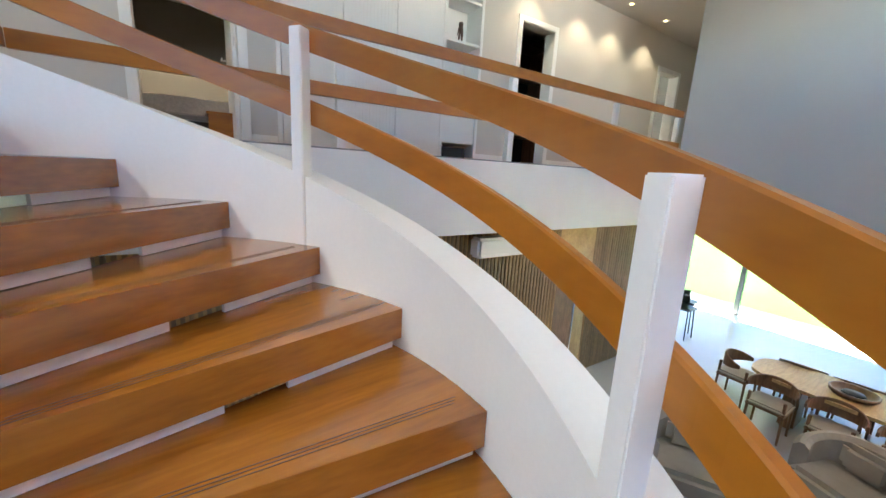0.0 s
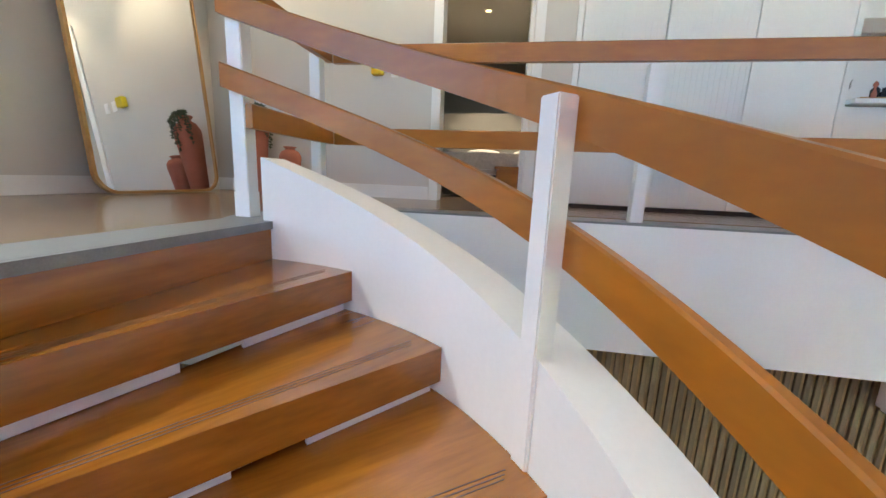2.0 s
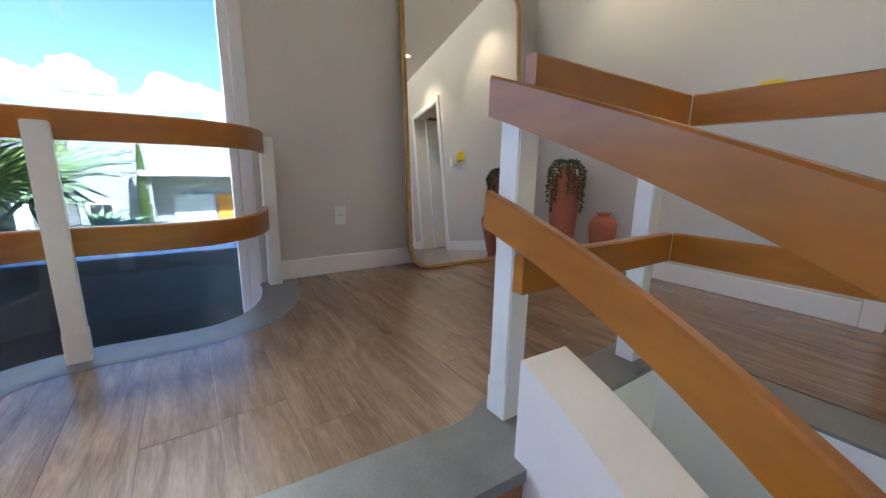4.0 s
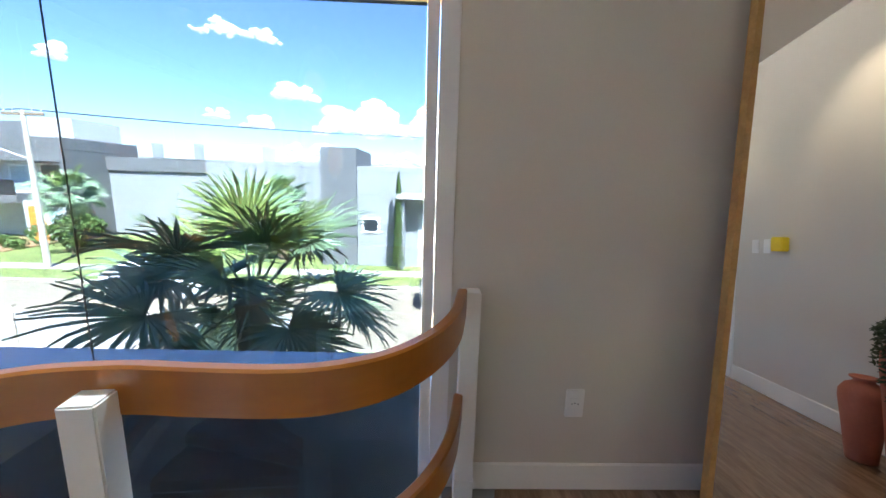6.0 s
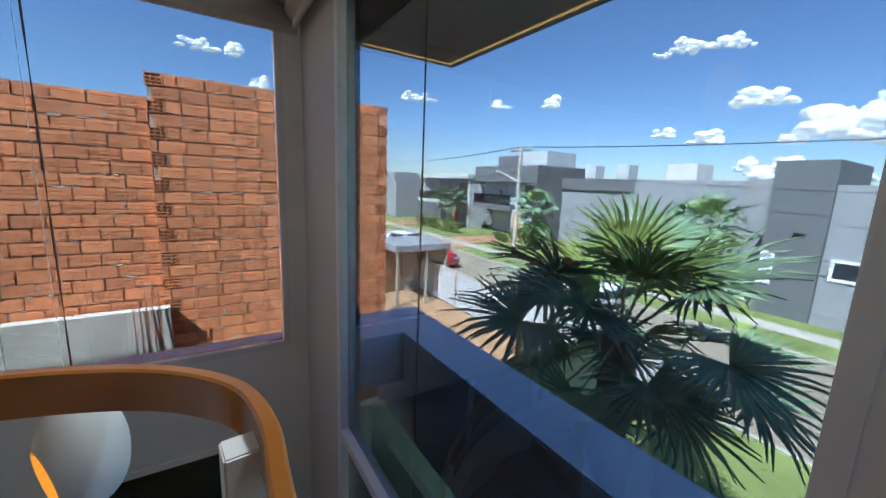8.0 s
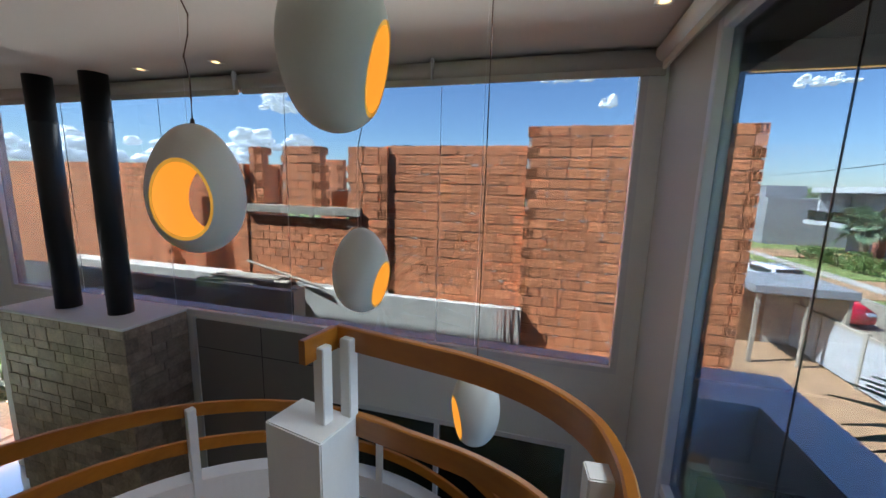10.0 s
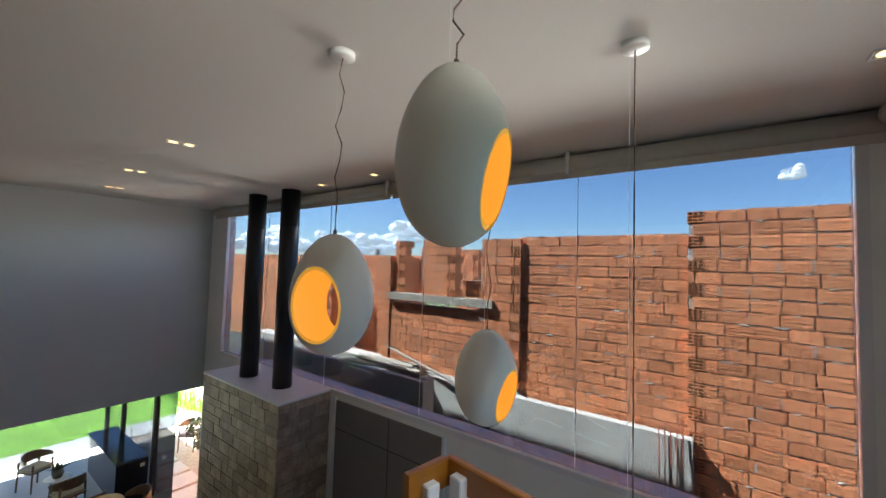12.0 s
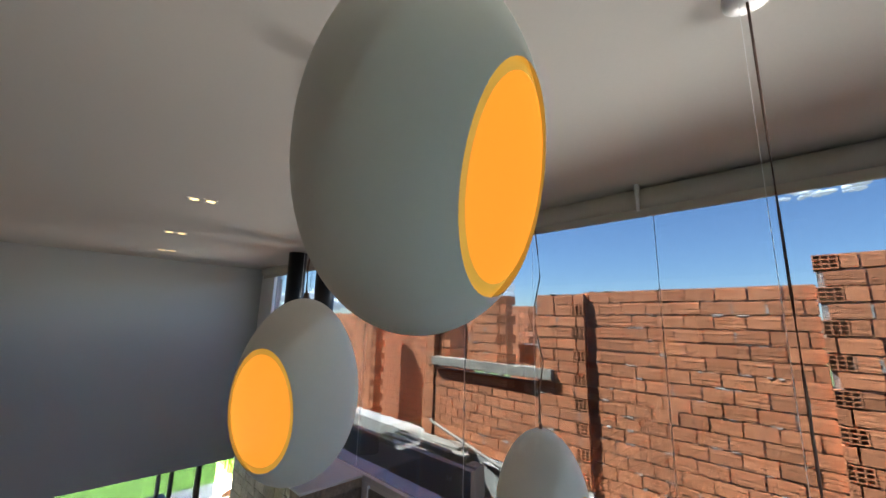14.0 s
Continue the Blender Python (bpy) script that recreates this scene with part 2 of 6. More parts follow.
# clouds get a glow of their own on top of the sunlight
CLOUD = lamp_mat("glowing_cloud_white", (0.62, 0.64, 0.66), 0.4)


# ---- builders ----
def mesh_ob(name, bm, material, parent=None, smooth=False, label=""):
    me = bpy.data.meshes.new(name)
    bmesh.ops.recalc_face_normals(bm, faces=bm.faces)
    bm.to_mesh(me)
    bm.free()
    for m in material if isinstance(material, (list, tuple)) else (material,):
        me.materials.append(m)
    if smooth:
        for p in me.polygons:
            p.use_smooth = True
    ob = new(name, me)
    if parent:
        ob.parent = parent
    if label:
        ob["label"] = label
    return ob


def part(name, bm, material, parent, label="", smooth=False):
    return mesh_ob(name, bm, material, parent, smooth, label)


def thing(name, label, category, group="", at=(0, 0, 0), rz=0.0):
    e = new(name)
    e.empty_display_size = 0.1
    e.matrix_world = pose(*at, 0, 0, rz)
    return tagged(e, label, category, group)


def add_box(bm, lo, hi, bevel=0.0, m=None):
    r = bmesh.ops.create_cube(bm, size=1)["verts"]
    c = [(a + b) / 2 for a, b in zip(lo, hi)]
    for v in r:
        v.co = Vector([c[i] + v.co[i] * (hi[i] - lo[i]) for i in range(3)])
    if bevel:
        es = {e for v in r for e in v.link_edges}
        out = bmesh.ops.bevel(bm, geom=list(es), offset=bevel, segments=2, affect="EDGES", clamp_overlap=True)
        r = list({v for f in out["faces"] for v in f.verts} | {v for v in r if v.is_valid})
    if m is not None:
        bmesh.ops.transform(bm, matrix=m, verts=r)
    return r


def box(lo, hi, bevel=0.0):
    bm = bmesh.new()
    add_box(bm, lo, hi, bevel)
    return bm


def add_cyl(bm, p, q, r1, r2=None, seg=16):
    p, q = Vector(p), Vector(q)
    d = q - p
    m = Matrix.Translation((p + q) / 2) @ d.to_track_quat("Z", "Y").to_matrix().to_4x4()
    return bmesh.ops.create_cone(bm, cap_ends=True, segments=seg, radius1=r1, radius2=r1 if r2 is None else r2, depth=d.length, matrix=m)["verts"]


def cyl(p, q, r1, r2=None, seg=16):
    bm = bmesh.new()
    add_cyl(bm, p, q, r1, r2, seg)
    return bm


def lathe(profile, seg=28, m=None):
    """Solid of revolution about z from (radius, height) pairs."""
    bm = bmesh.new()
    rings = []
    for r, z in profile:
        rings.append([bm.verts.new((r * math.cos(2 * math.pi * k / seg), r * math.sin(2 * math.pi * k / seg), z)) for k in range(seg)])
    for a, b in zip(rings, rings[1:]):
        for k in range(seg):
            bm.faces.new((a[k], a[(k + 1) % seg], b[(k + 1) % seg], b[k]))
    if profile[0][0] > 1e-5:
        bm.faces.new(rings[0][::-1])
    if profile[-1][0] > 1e-5:
        bm.faces.new(rings[-1])
    if m is not None:
        bmesh.ops.transform(bm, matrix=m, verts=bm.verts)
    return bm


def sweep(points, half_w, z0, z1, closed=False, bevel=0.006):
    """A board on edge that follows plan points; z0 and z1 are its lower and upper edges (numbers or one per point)."""
    bm = bmesh.new()
    pts = [Vector((p[0], p[1], 0)) for p in points]
    rings = []
    for i, p in enumerate(pts):
        d = (pts[min(i + 1, len(pts) - 1)] - pts[max(i - 1, 0)]).normalized()
        nrm = Vector((-d.y, d.x, 0))
        a = z0[i] if isinstance(z0, (list, tuple)) else z0
        b = z1[i] if isinstance(z1, (list, tuple)) else z1
        w, v = half_w, bevel
        sec = [(-w, a), (w, a), (w, b - v), (w - v, b), (-w + v, b), (-w, b - v)]
        rings.append([bm.verts.new(p + nrm * s + Vector((0, 0, z))) for s, z in sec])
    k = 6
    for a, b in zip(rings, rings[1:]):
        for j in range(k):
            bm.faces.new((a[j], a[(j + 1) % k], b[(j + 1) % k], b[j]))
    bm.faces.new(rings[0]), bm.faces.new(rings[-1][::-1])
    return bm


def tube(pts, r, seg=6):
    """One round cord through points in space."""
    bm = bmesh.new()
    pts = [Vector(p) for p in pts]
    rings = []
    for i, p in enumerate(pts):
        m = (pts[min(i + 1, len(pts) - 1)] - pts[max(i - 1, 0)]).to_track_quat("Z", "Y").to_matrix()
        rings.append([bm.verts.new(p + m @ Vector((r * math.cos(2 * math.pi * k / seg), r * math.sin(2 * math.pi * k / seg), 0))) for k in range(seg)])
    for a, b in zip(rings, rings[1:]):
        for k in range(seg):
            bm.faces.new((a[k], a[(k + 1) % seg], b[(k + 1) % seg], b[k]))
    bm.faces.new(rings[0][::-1]), bm.faces.new(rings[-1])
    return bm


def smooth_path(ctrl, n=8):
    """Catmull-Rom curve through plan points."""
    c = [Vector(p) for p in ctrl]
    c = [c[0] * 2 - c[1]] + c + [c[-1] * 2 - c[-2]]
    out = []
    for i in range(1, len(c) - 2):
        for k in range(n):
            t = k / n
            p0, p1, p2, p3 = c[i - 1:i + 3]
            out.append(0.5 * ((2 * p1) + (p2 - p0) * t + (2 * p0 - 5 * p1 + 4 * p2 - p3) * t * t + (3 * p1 - p0 - 3 * p2 + p3) * t ** 3))
    return out + [c[-2]]


def slab(poly, z0, z1):
    """Prism over a plan polygon, which may be hollow-sided."""
    bm = bmesh.new()
    n = len(poly)
    lo = [bm.verts.new((x, y, z0)) for x, y in poly]
    hi = [bm.verts.new((x, y, z1)) for x, y in poly]
    for tri in tessellate_polygon([[Vector((x, y, 0)) for x, y in poly]]):
        a, b, c = tri
        bm.faces.new((hi[a], hi[b], hi[c])), bm.faces.new((lo[c], lo[b], lo[a]))
    for i in range(n):
        bm.faces.new((lo[i], lo[(i + 1) % n], hi[(i + 1) % n], hi[i]))
    return bm


def structure(name, bm, material, label="", category="wall"):
    return tagged(mesh_ob(name, bm, material), label, category, "", "structure")


def boxes(*list_of):
    bm = bmesh.new()
    for lo, hi in list_of:
        add_box(bm, lo, hi)
    return bm

# ---- plan numbers ----
CEIL_Z, GROUND_Z = 2.785, -3.5
CX, CY, RO, STEP, RISE = 1.95, -3.725, 1.584, 18.2, 0.175
TH0 = 87.6                      # direction of the landing's nosing seen from the newel
S_RAIL = [(0.09, -2.40), (0.32, -2.44), (0.49, -2.51), (0.615, -2.61), (0.68, -2.73), (0.70, -2.85), (0.697, -3.02), (0.692, -3.17), (0.725, -3.34), (0.82, -3.47), (0.96, -3.57), (1.17, -3.65), (1.42, -3.70), (1.84, -3.775)]
S_RAIL = [Vector(p) for p in S_RAIL]
S_CURVE = smooth_path([tuple(p) for p in S_RAIL], 6)


def offset_path(pts, d):
    out = []
    for i, p in enumerate(pts):
        t = (pts[min(i + 1, len(pts) - 1)] - pts[max(i - 1, 0)]).normalized()
        out.append(p + Vector((-t.y, t.x)) * d)
    return out


def polar(r, deg):
    return CX + r * math.cos(radians(deg)), CY + r * math.sin(radians(deg))


# ---- floors ----
EDGE = [(p.x, p.y) for p in offset_path(S_CURVE, -0.05)]
EDGE[0] = (0.0, EDGE[0][1])
NOSE_IN, NOSE_OUT = (1.97, -3.60), (2.06, -2.13)
FLOOR_POLY = [(0, 0)] + EDGE + [NOSE_IN, NOSE_OUT, (1.99, -2.05), (1.99, -1.27), (12.6, -1.27), (12.6, 0)]
structure("slab_landing", slab([(0, -2.05)] + EDGE + [NOSE_IN, NOSE_OUT, (1.99, -2.05)], -0.34, -0.012), WHITE, "white plastered edge of the landing slab", "floor")
structure("slab_gallery", boxes(((0, -2.05, -0.835), (1.99, 0, -0.012)), ((1.99, -1.27, -0.835), (9.7, 0, -0.012))), WHITE, "tall white fascia of the upper gallery slab", "floor")
structure("slab_rear", boxes(((-0.2, 0, -0.92), (12.6, 4.5, -0.012)), ((9.7, -1.27, -0.92), (12.6, 0, -0.012))), WHITE, "slab under the upper rooms", "floor")
STONE_IN = [(p.x, p.y) for p in offset_path(S_CURVE, 0.16)]
STONE_IN[0] = (0.0, STONE_IN[0][1])
floor = structure("floor", slab(FLOOR_POLY, -0.012, -0.006), STONE, "oak plank floor of the upper landing and gallery", "floor")


PLANK_W = 0.19


def x_left(y):
    """Inner edge of the stone border at a given y."""
    best = 0.0
    for a, b in zip(STONE_IN, STONE_IN[1:]):
        lo, hi = min(a[1], b[1]), max(a[1], b[1])
        if lo <= y <= hi and hi - lo > 1e-6:
            best = max(best, a[0] + (b[0] - a[0]) * (y - a[1]) / (b[1] - a[1]))
    return best


def x_right(y):
    if y > -1.07:
        return 12.6
    return 1.79 if y > -2.05 else 1.84 - 0.10 * (-2.16 - y) / 1.37


def planks():
    rng = random.Random(5)
    y = -0.002
    cuts = [0.0]
    while y > -3.52:
        y0 = max(y - PLANK_W + 0.0015, -3.53)
        if y > -1.07 > y0:
            y0 = -1.07
        ys = [y + (y0 - y) * i / 4 for i in range(5)]
        left, right = [x_left(v) for v in ys], [x_right(v) for v in ys]
        if min(r - l for l, r in zip(left, right)) > 0.05:
            x = min(left) - rng.random() * 1.2
            while x < max(right):
                a, b = x, x + 1.3 - 0.0015
                poly = [(max(a, l), v) for l, v in zip(left, ys)] + [(min(b, r), v) for r, v in zip(right[::-1], ys[::-1])]
                if b > max(left) + 0.01 and a < min(right) - 0.01:
                    bm = bmesh.new()
                    pts = []
                    for p in poly:
                        if not pts or math.dist(p, pts[-1]) > 1e-4:
                            pts.append(p)
                    f = bm.faces.new([bm.verts.new((px, py, -0.0055)) for px, py in pts])
                    ex = bmesh.ops.extrude_face_region(bm, geom=[f])["geom"]
                    bmesh.ops.translate(bm, verts=[g for g in ex if isinstance(g, bmesh.types.BMVert)], vec=(0, 0, 0.0055))
                    mesh_ob("plank", bm, OAK, floor)
                x += 1.3
        y = y0 - 0.0015


structure("stone_border", slab([tuple(p) for p in EDGE] + [(1.52, -3.53)] + STONE_IN[::-1][4:], -0.006, 0.001), STONE, "grey basalt border along the curved floor edge", "floor")
structure("stone_nosing", slab([(1.74, -3.53), NOSE_IN, NOSE_OUT, (1.99, -2.05), (1.99, -1.27), (9.7, -1.27), (9.7, -1.07), (1.79, -1.07), (1.79, -2.05), (1.84, -2.16)], -0.006, 0.001), STONE, "grey basalt nosing at the stair head", "floor")
nose_dir = (Vector(NOSE_OUT) - Vector(NOSE_IN)).normalized()
structure("stone_step_edge", slab([NOSE_IN, (NOSE_IN[0] + 0.025, NOSE_IN[1]), (NOSE_OUT[0] + 0.025, NOSE_OUT[1]), NOSE_OUT], -0.035, 0.0005), STONE, "grey basalt lip over the top riser", "floor")

# ---- walls ----
T = 0.18
B_L, B_R = 2.425, 3.27            # bedroom door
C_L, C_R = 3.66, 5.68            # panelled cupboard
N_L, N_R = 5.72, 6.30            # niche
D_L, D_R = 7.06, 7.78            # dark room door
F_L, F_R = 10.95, 11.70          # far door
DH = 2.10
structure("wall_back", boxes(
    ((-0.2, 0, 0), (B_L, T, CEIL_Z)), ((B_L, 0, DH), (B_R, T, CEIL_Z)), ((B_R, 0, 0), (C_L, T, CEIL_Z)),
    ((C_L, 0.02, 0), (C_R, T, CEIL_Z)), ((C_R, 0, 0), (N_L, T, CEIL_Z)), ((N_R, 0, 0), (D_L, T, CEIL_Z)),
    ((D_L, 0, DH), (D_R, T, CEIL_Z)), ((D_R, 0, 0), (F_L, T, CEIL_Z)), ((F_L, 0, DH), (F_R, T, CEIL_Z)), ((F_R, 0, 0), (12.8, T, CEIL_Z)),
    ((N_L, 0.36, 0), (N_R, 0.42, CEIL_Z)), ((N_L, 0, 2.45), (N_R, 0.36, CEIL_Z))), WALL, "warm light-grey painted wall with doors")
WIN_L, WIN_R = -5.03, -2.44      # street window along y
structure("wall_street", boxes(
    ((-0.2, WIN_R, -0.92), (0, 0, CEIL_Z)), ((-0.2, WIN_R, GROUND_Z), (0, 0, -0.92)),
    ((-0.2, WIN_L, 2.62), (0, WIN_R, CEIL_Z)), ((-0.15, -6.03, GROUND_Z), (0, WIN_L, CEIL_Z))), WALL, "grey painted wall beside the street window")
SW_L, SW_R, SW_B, SW_T = 0.16, 9.05, -0.17, 2.66   # side window along x
structure("wall_side", boxes(
    ((0, -6.21, GROUND_Z), (0.5, -6.03, -1.02)), ((0, -6.21, -1.02), (9.7, -6.03, SW_B)), ((3.45, -6.21, GROUND_Z), (9.7, -6.03, -1.02)), ((0.5, -6.21, GROUND_Z), (3.45, -6.03, -3.35)),
    ((0, -6.21, SW_B), (SW_L, -6.03, CEIL_Z)), ((SW_L, -6.135, SW_T), (SW_R, -6.03, CEIL_Z)), ((SW_R, -6.21, SW_B), (9.7, -6.03, CEIL_Z))), WHITE, "white wall under the long side window")
GW = 9.7
structure("wall_garden", boxes(((GW, -6.21, -0.95), (GW + 0.2, -1.27, CEIL_Z))), GREYWALL, "tall grey wall above the dining opening")
structure("wall_corridor", boxes(((GW + 0.2, -1.47, 0), (12.6, -1.27, CEIL_Z)), ((12.6, -1.47, 0), (12.8, T, CEIL_Z))), WALL, "corridor wall")
structure("ceiling", boxes(((-0.2, -6.12, CEIL_Z), (GW + 0.2, 0.18, CEIL_Z + 0.12)), ((GW + 0.2, -1.47, CEIL_Z), (12.8, 0.18, CEIL_Z + 0.12))), CEIL, "matt off-white ceiling", "ceiling")
structure("roof", boxes(((-0.2, -5.95, CEIL_Z + 0.13), (13.0, 4.6, CEIL_Z + 0.22)), ((-1.0, -5.18, 2.345), (-0.2, 4.6, CEIL_Z + 0.4))), HOUSE_G, "roof slab with a deep eave over the street window", "roof")
structure("led_strip", boxes(((-0.93, -5.11, 2.337), (-0.912, 4.0, 2.343)), ((-0.912, -5.11, 2.337), (-0.22, -5.092, 2.343))), LEDSTRIP, "thin warm light line in the eave", "light")

structure("soffit_side", boxes(((SW_L, -6.150, SW_T), (SW_R, -6.137, SW_T + 0.10))), SOFFIT, "brown timber soffit strip above the side window", "soffit")
structure("led_line_side", boxes(((SW_L, -6.150, SW_T - 0.008), (SW_R, -6.138, SW_T - 0.002))), LEDSTRIP, "thin warm light line along the side soffit", "light")

# ground floor
structure("floor_ground", boxes(((-0.2, -6.2, GROUND_Z - 0.1), (9.9, 4.5, GROUND_Z)), ((9.9, -5.72, GROUND_Z - 0.1), (14.76, 4.5, GROUND_Z))), TILE, "polished pale floor of the lower storey", "floor")
structure("wall_ground_back", boxes(((2.0, -0.87, GROUND_Z), (7.45, -0.67, -0.84)), ((7.45, -0.87, -1.6), (8.25, -0.67, -0.84)), ((8.25, -0.87, GROUND_Z), (10.2, -0.67, -0.84)), ((0, -0.87, GROUND_Z), (2.0, -0.67, -0.84))), LIGHT_WOOD, "timber-clad wall of the lower hall")
# beyond the glazing it is an added overhang that keeps sun off the floor
structure("ceiling_dining", boxes(((GW + 0.21, -6.2, -0.92), (16.2, -1.30, -0.72)), ((10.2, -1.3, -0.95), (16.2, 4.5, -0.925))), CEIL, "ceiling over the dining area, with an added overhang that blocks sun", "ceiling")
structure("wall_ground_rear", boxes(((-0.2, 4.5, GROUND_Z), (14.8, 4.7, -0.72)), ((10.2, 4.4, GROUND_Z), (14.8, 4.5, -0.72))), GREYWALL, "rear wall of the lower storey")
structure("wall_upper_rear", boxes(((-0.2, 4.5, -0.72), (12.8, 4.7, CEIL_Z)), ((12.6, T, 0), (12.8, 4.5, CEIL_Z)), ((-0.2, T, 0), (0, 4.5, CEIL_Z)), ((4.6, T, 0), (4.75, 4.5, CEIL_Z)), ((6.7, T, 0), (6.85, 4.5, CEIL_Z)), ((9.0, T, 0), (9.1, 4.5, CEIL_Z)), ((10.0, T, 0), (10.1, 4.5, CEIL_Z)), ((6.85, 1.6, 0), (9.0, 1.7, CEIL_Z))), DIMROOM, "walls of the upper rooms, their dimness put into the colour")
structure("ceiling_rooms", boxes(((-0.2, 0.18, 2.6), (12.8, 4.5, 2.75))), CEIL, "ceiling of the upper rooms", "ceiling")

# outdoors
structure("ground", boxes(((-400, -400, GROUND_Z - 0.4), (400, 400, GROUND_Z - 0.12))), GRASS, "flat grassy ground that reaches the horizon", "ground")

planks()


# ---- stair ----
def stair():
    t = thing("spiral_stair", "curved timber stair with thick varnished treads and white stringer", "stairs")
    n, ri = 7, 0.15
    half = STEP / 2
    arc = []
    for i in range(n + 1):
        a = radians(-half + (STEP + 3.5) * i / n)
        arc.append((RO * math.cos(a), RO * math.sin(a)))
    for a in (radians(half + 3.5), radians(-half)):
        arc.append((ri * math.cos(a), ri * math.sin(a)))
    tread_me = groove_me = None
    for k in range(1, 20):
        at = pose(CX, CY, -RISE * k, 0, 0, TH0 - STEP * k + half)
        if tread_me is None:
            bm = slab(arc, -0.128, 0.0)
            bmesh.ops.dissolve_limit(bm, angle_limit=0.01, verts=list(bm.verts), edges=list(bm.edges))
            es = [e for e in bm.edges if min(v.co.z for v in e.verts) > -0.001]
            bmesh.ops.bevel(bm, geom=es, offset=0.006, segments=2, affect="EDGES", clamp_overlap=True)
            tr = part("tread", bm, TREAD, t)
            tread_me = tr.data
        else:
            tr = new("tread", tread_me)
            tr.parent = t
        tr.matrix_local = at
        # three saw-cut anti-slip grooves near the nosing
        for j in range(3):
            gr = new("groove", groove_me) if groove_me else part("groove", box((0.45, -0.0016, -0.002), (RO - 0.13, 0.0016, 0.0008)), CABLE, tr)
            groove_me = gr.data
            gr.parent = tr
            gr.matrix_local = pose(0.06 + 0.012 * j, -0.010 + 0.012 * j, 0, 0, 0, -half + 3.2)
        # pale packing strips set back under the nosing
        for a, b in ((0.3, 0.93), (1.12, RO - 0.02)):
            st = part("packing_strip", box((a, 0.03, -0.172), (b, 0.045, -0.129)), WHITE, tr)
            st.matrix_local = pose(0, 0, 0, 0, 0, -half)
    # riser board under the landing
    p, q = Vector((*NOSE_IN, 0)), Vector((*NOSE_OUT, 0))
    rs = part("riser", box((0, -0.014, -0.176), ((q - p).length, -0.001, -0.036), 0.002), TREAD, t)
    rs.matrix_local = pose(p.x, p.y, 0, 0, 0, math.degrees(math.atan2(q.y - p.y, q.x - p.x)))
    # white curved outer stringer
    n = 150
    a_top, a_bot = 86.9, TH0 - STEP * 20
    bm = bmesh.new()
    rings = []
    for i in range(n + 1):
        a = a_top + (a_bot - a_top) * i / n
        zn = -RISE * (TH0 - a) / STEP
        zt, zb = zn + 0.29, max(zn - 0.30, GROUND_Z)
        zt = max(zt, GROUND_Z + 0.05)
        ring = []
        for r, z in ((RO + 0.002, zb), (RO + 0.165, zb), (RO + 0.165, zt), (RO + 0.002, zt)):
            x, y = polar(r, a)
            ring.append(bm.verts.new((x, y, z)))
        rings.append(ring)
    for a, b in zip(rings, rings[1:]):
        for j in range(4):
            bm.faces.new((a[j], a[(j + 1) % 4], b[(j + 1) % 4], b[j]))
    bm.faces.new(rings[0]), bm.faces.new(rings[-1][::-1])
    part("stringer", bm, WHITE, t)
    # newel pier
    bm = box((-0.17, -0.113, GROUND_Z), (0.17, 0.113, 0.515), 0.006)
    part("newel_pier", bm, WHITE, t).matrix_local = pose(1.916, -3.642, 0, 0, 0, -10.7)
    return t


def helix_board(a0, a1, r, half_w, lift0, lift1, name, parent):
    n = max(int(abs(a1 - a0) / 2), 4)
    pts, z0, z1 = [], [], []
    for i in range(n + 1):
        a = a0 + (a1 - a0) * i / n
        zn = -RISE * (TH0 - a) / STEP
        pts.append(polar(r, a)), z0.append(zn + lift0), z1.append(zn + lift1)
    return part(name, sweep(pts, half_w, z0, z1), RAIL, parent)


def post(parent, x, y, z0, z1, rz, w=0.062, joint=True, d=None):
    bm = bmesh.new()
    m = Matrix.Translation((x, y, 0)) @ Matrix.Rotation(radians(rz), 4, "Z")
    d = d or w
    add_box(bm, (-w / 2, -d / 2, z0), (w / 2, d / 2, z1), 0.004, m)
    p = part("post", bm, WHITE, parent)
    if joint:
        j = part("foot_sleeve", bmesh.new(), WHITE, p)
        b2 = bmesh.new()
        add_box(b2, (-w / 2 - 0.0025, -d / 2 - 0.0025, z0), (w / 2 + 0.0025, d / 2 + 0.0025, z0 + 0.12), 0.002, m)
        b2.to_mesh(j.data)
        b2.free()
    return p


def stair_rail():
    t = thing("stair_railing", "white posts with two curved varnished timber rails up the stair", "railing")
    R = RO + 0.064
    for k in (2.78, 5.95, 9.0, 11.95, 15.0, 18.05):
        a = TH0 - STEP * k
        x, y = polar(RO + 0.02, a)
        zn = -RISE * k
        post(t, x, y, zn - 0.04, zn + 0.908, a, joint=False)
    helix_board(94.5, TH0 - STEP * 19.6, R, 0.016, 0.827, 0.933, "top_rail", t)
    helix_board(94.5, TH0 - STEP * 19.6, R, 0.016, 0.522, 0.628, "middle_rail", t)
    return t


def landing_rail():
    t = thing("landing_railing", "curved varnished rail with white posts round the window void", "railing")
    end = [Vector((1.85, -3.755)), Vector((1.885, -3.555))]
    part("top_rail", sweep(S_CURVE, 0.018, 0.83, 0.94), RAIL, t)
    part("rail_return", sweep(end, 0.018, 0.83, 0.94), RAIL, t)
    part("middle_rail", sweep(S_CURVE, 0.018, 0.40, 0.51), RAIL, t)
    post(t, 0.742, -3.20, 0, 0.89, 6, 0.07)
    post(t, 0.06, -2.365, 0, 0.925, 0, 0.075)
    post(t, 1.845, -3.645, 0.512, 0.885, -10.7, 0.06, False)
    post(t, 1.765, -3.735, -0.30, 0.90, -10.7, 0.06, False)
    return t


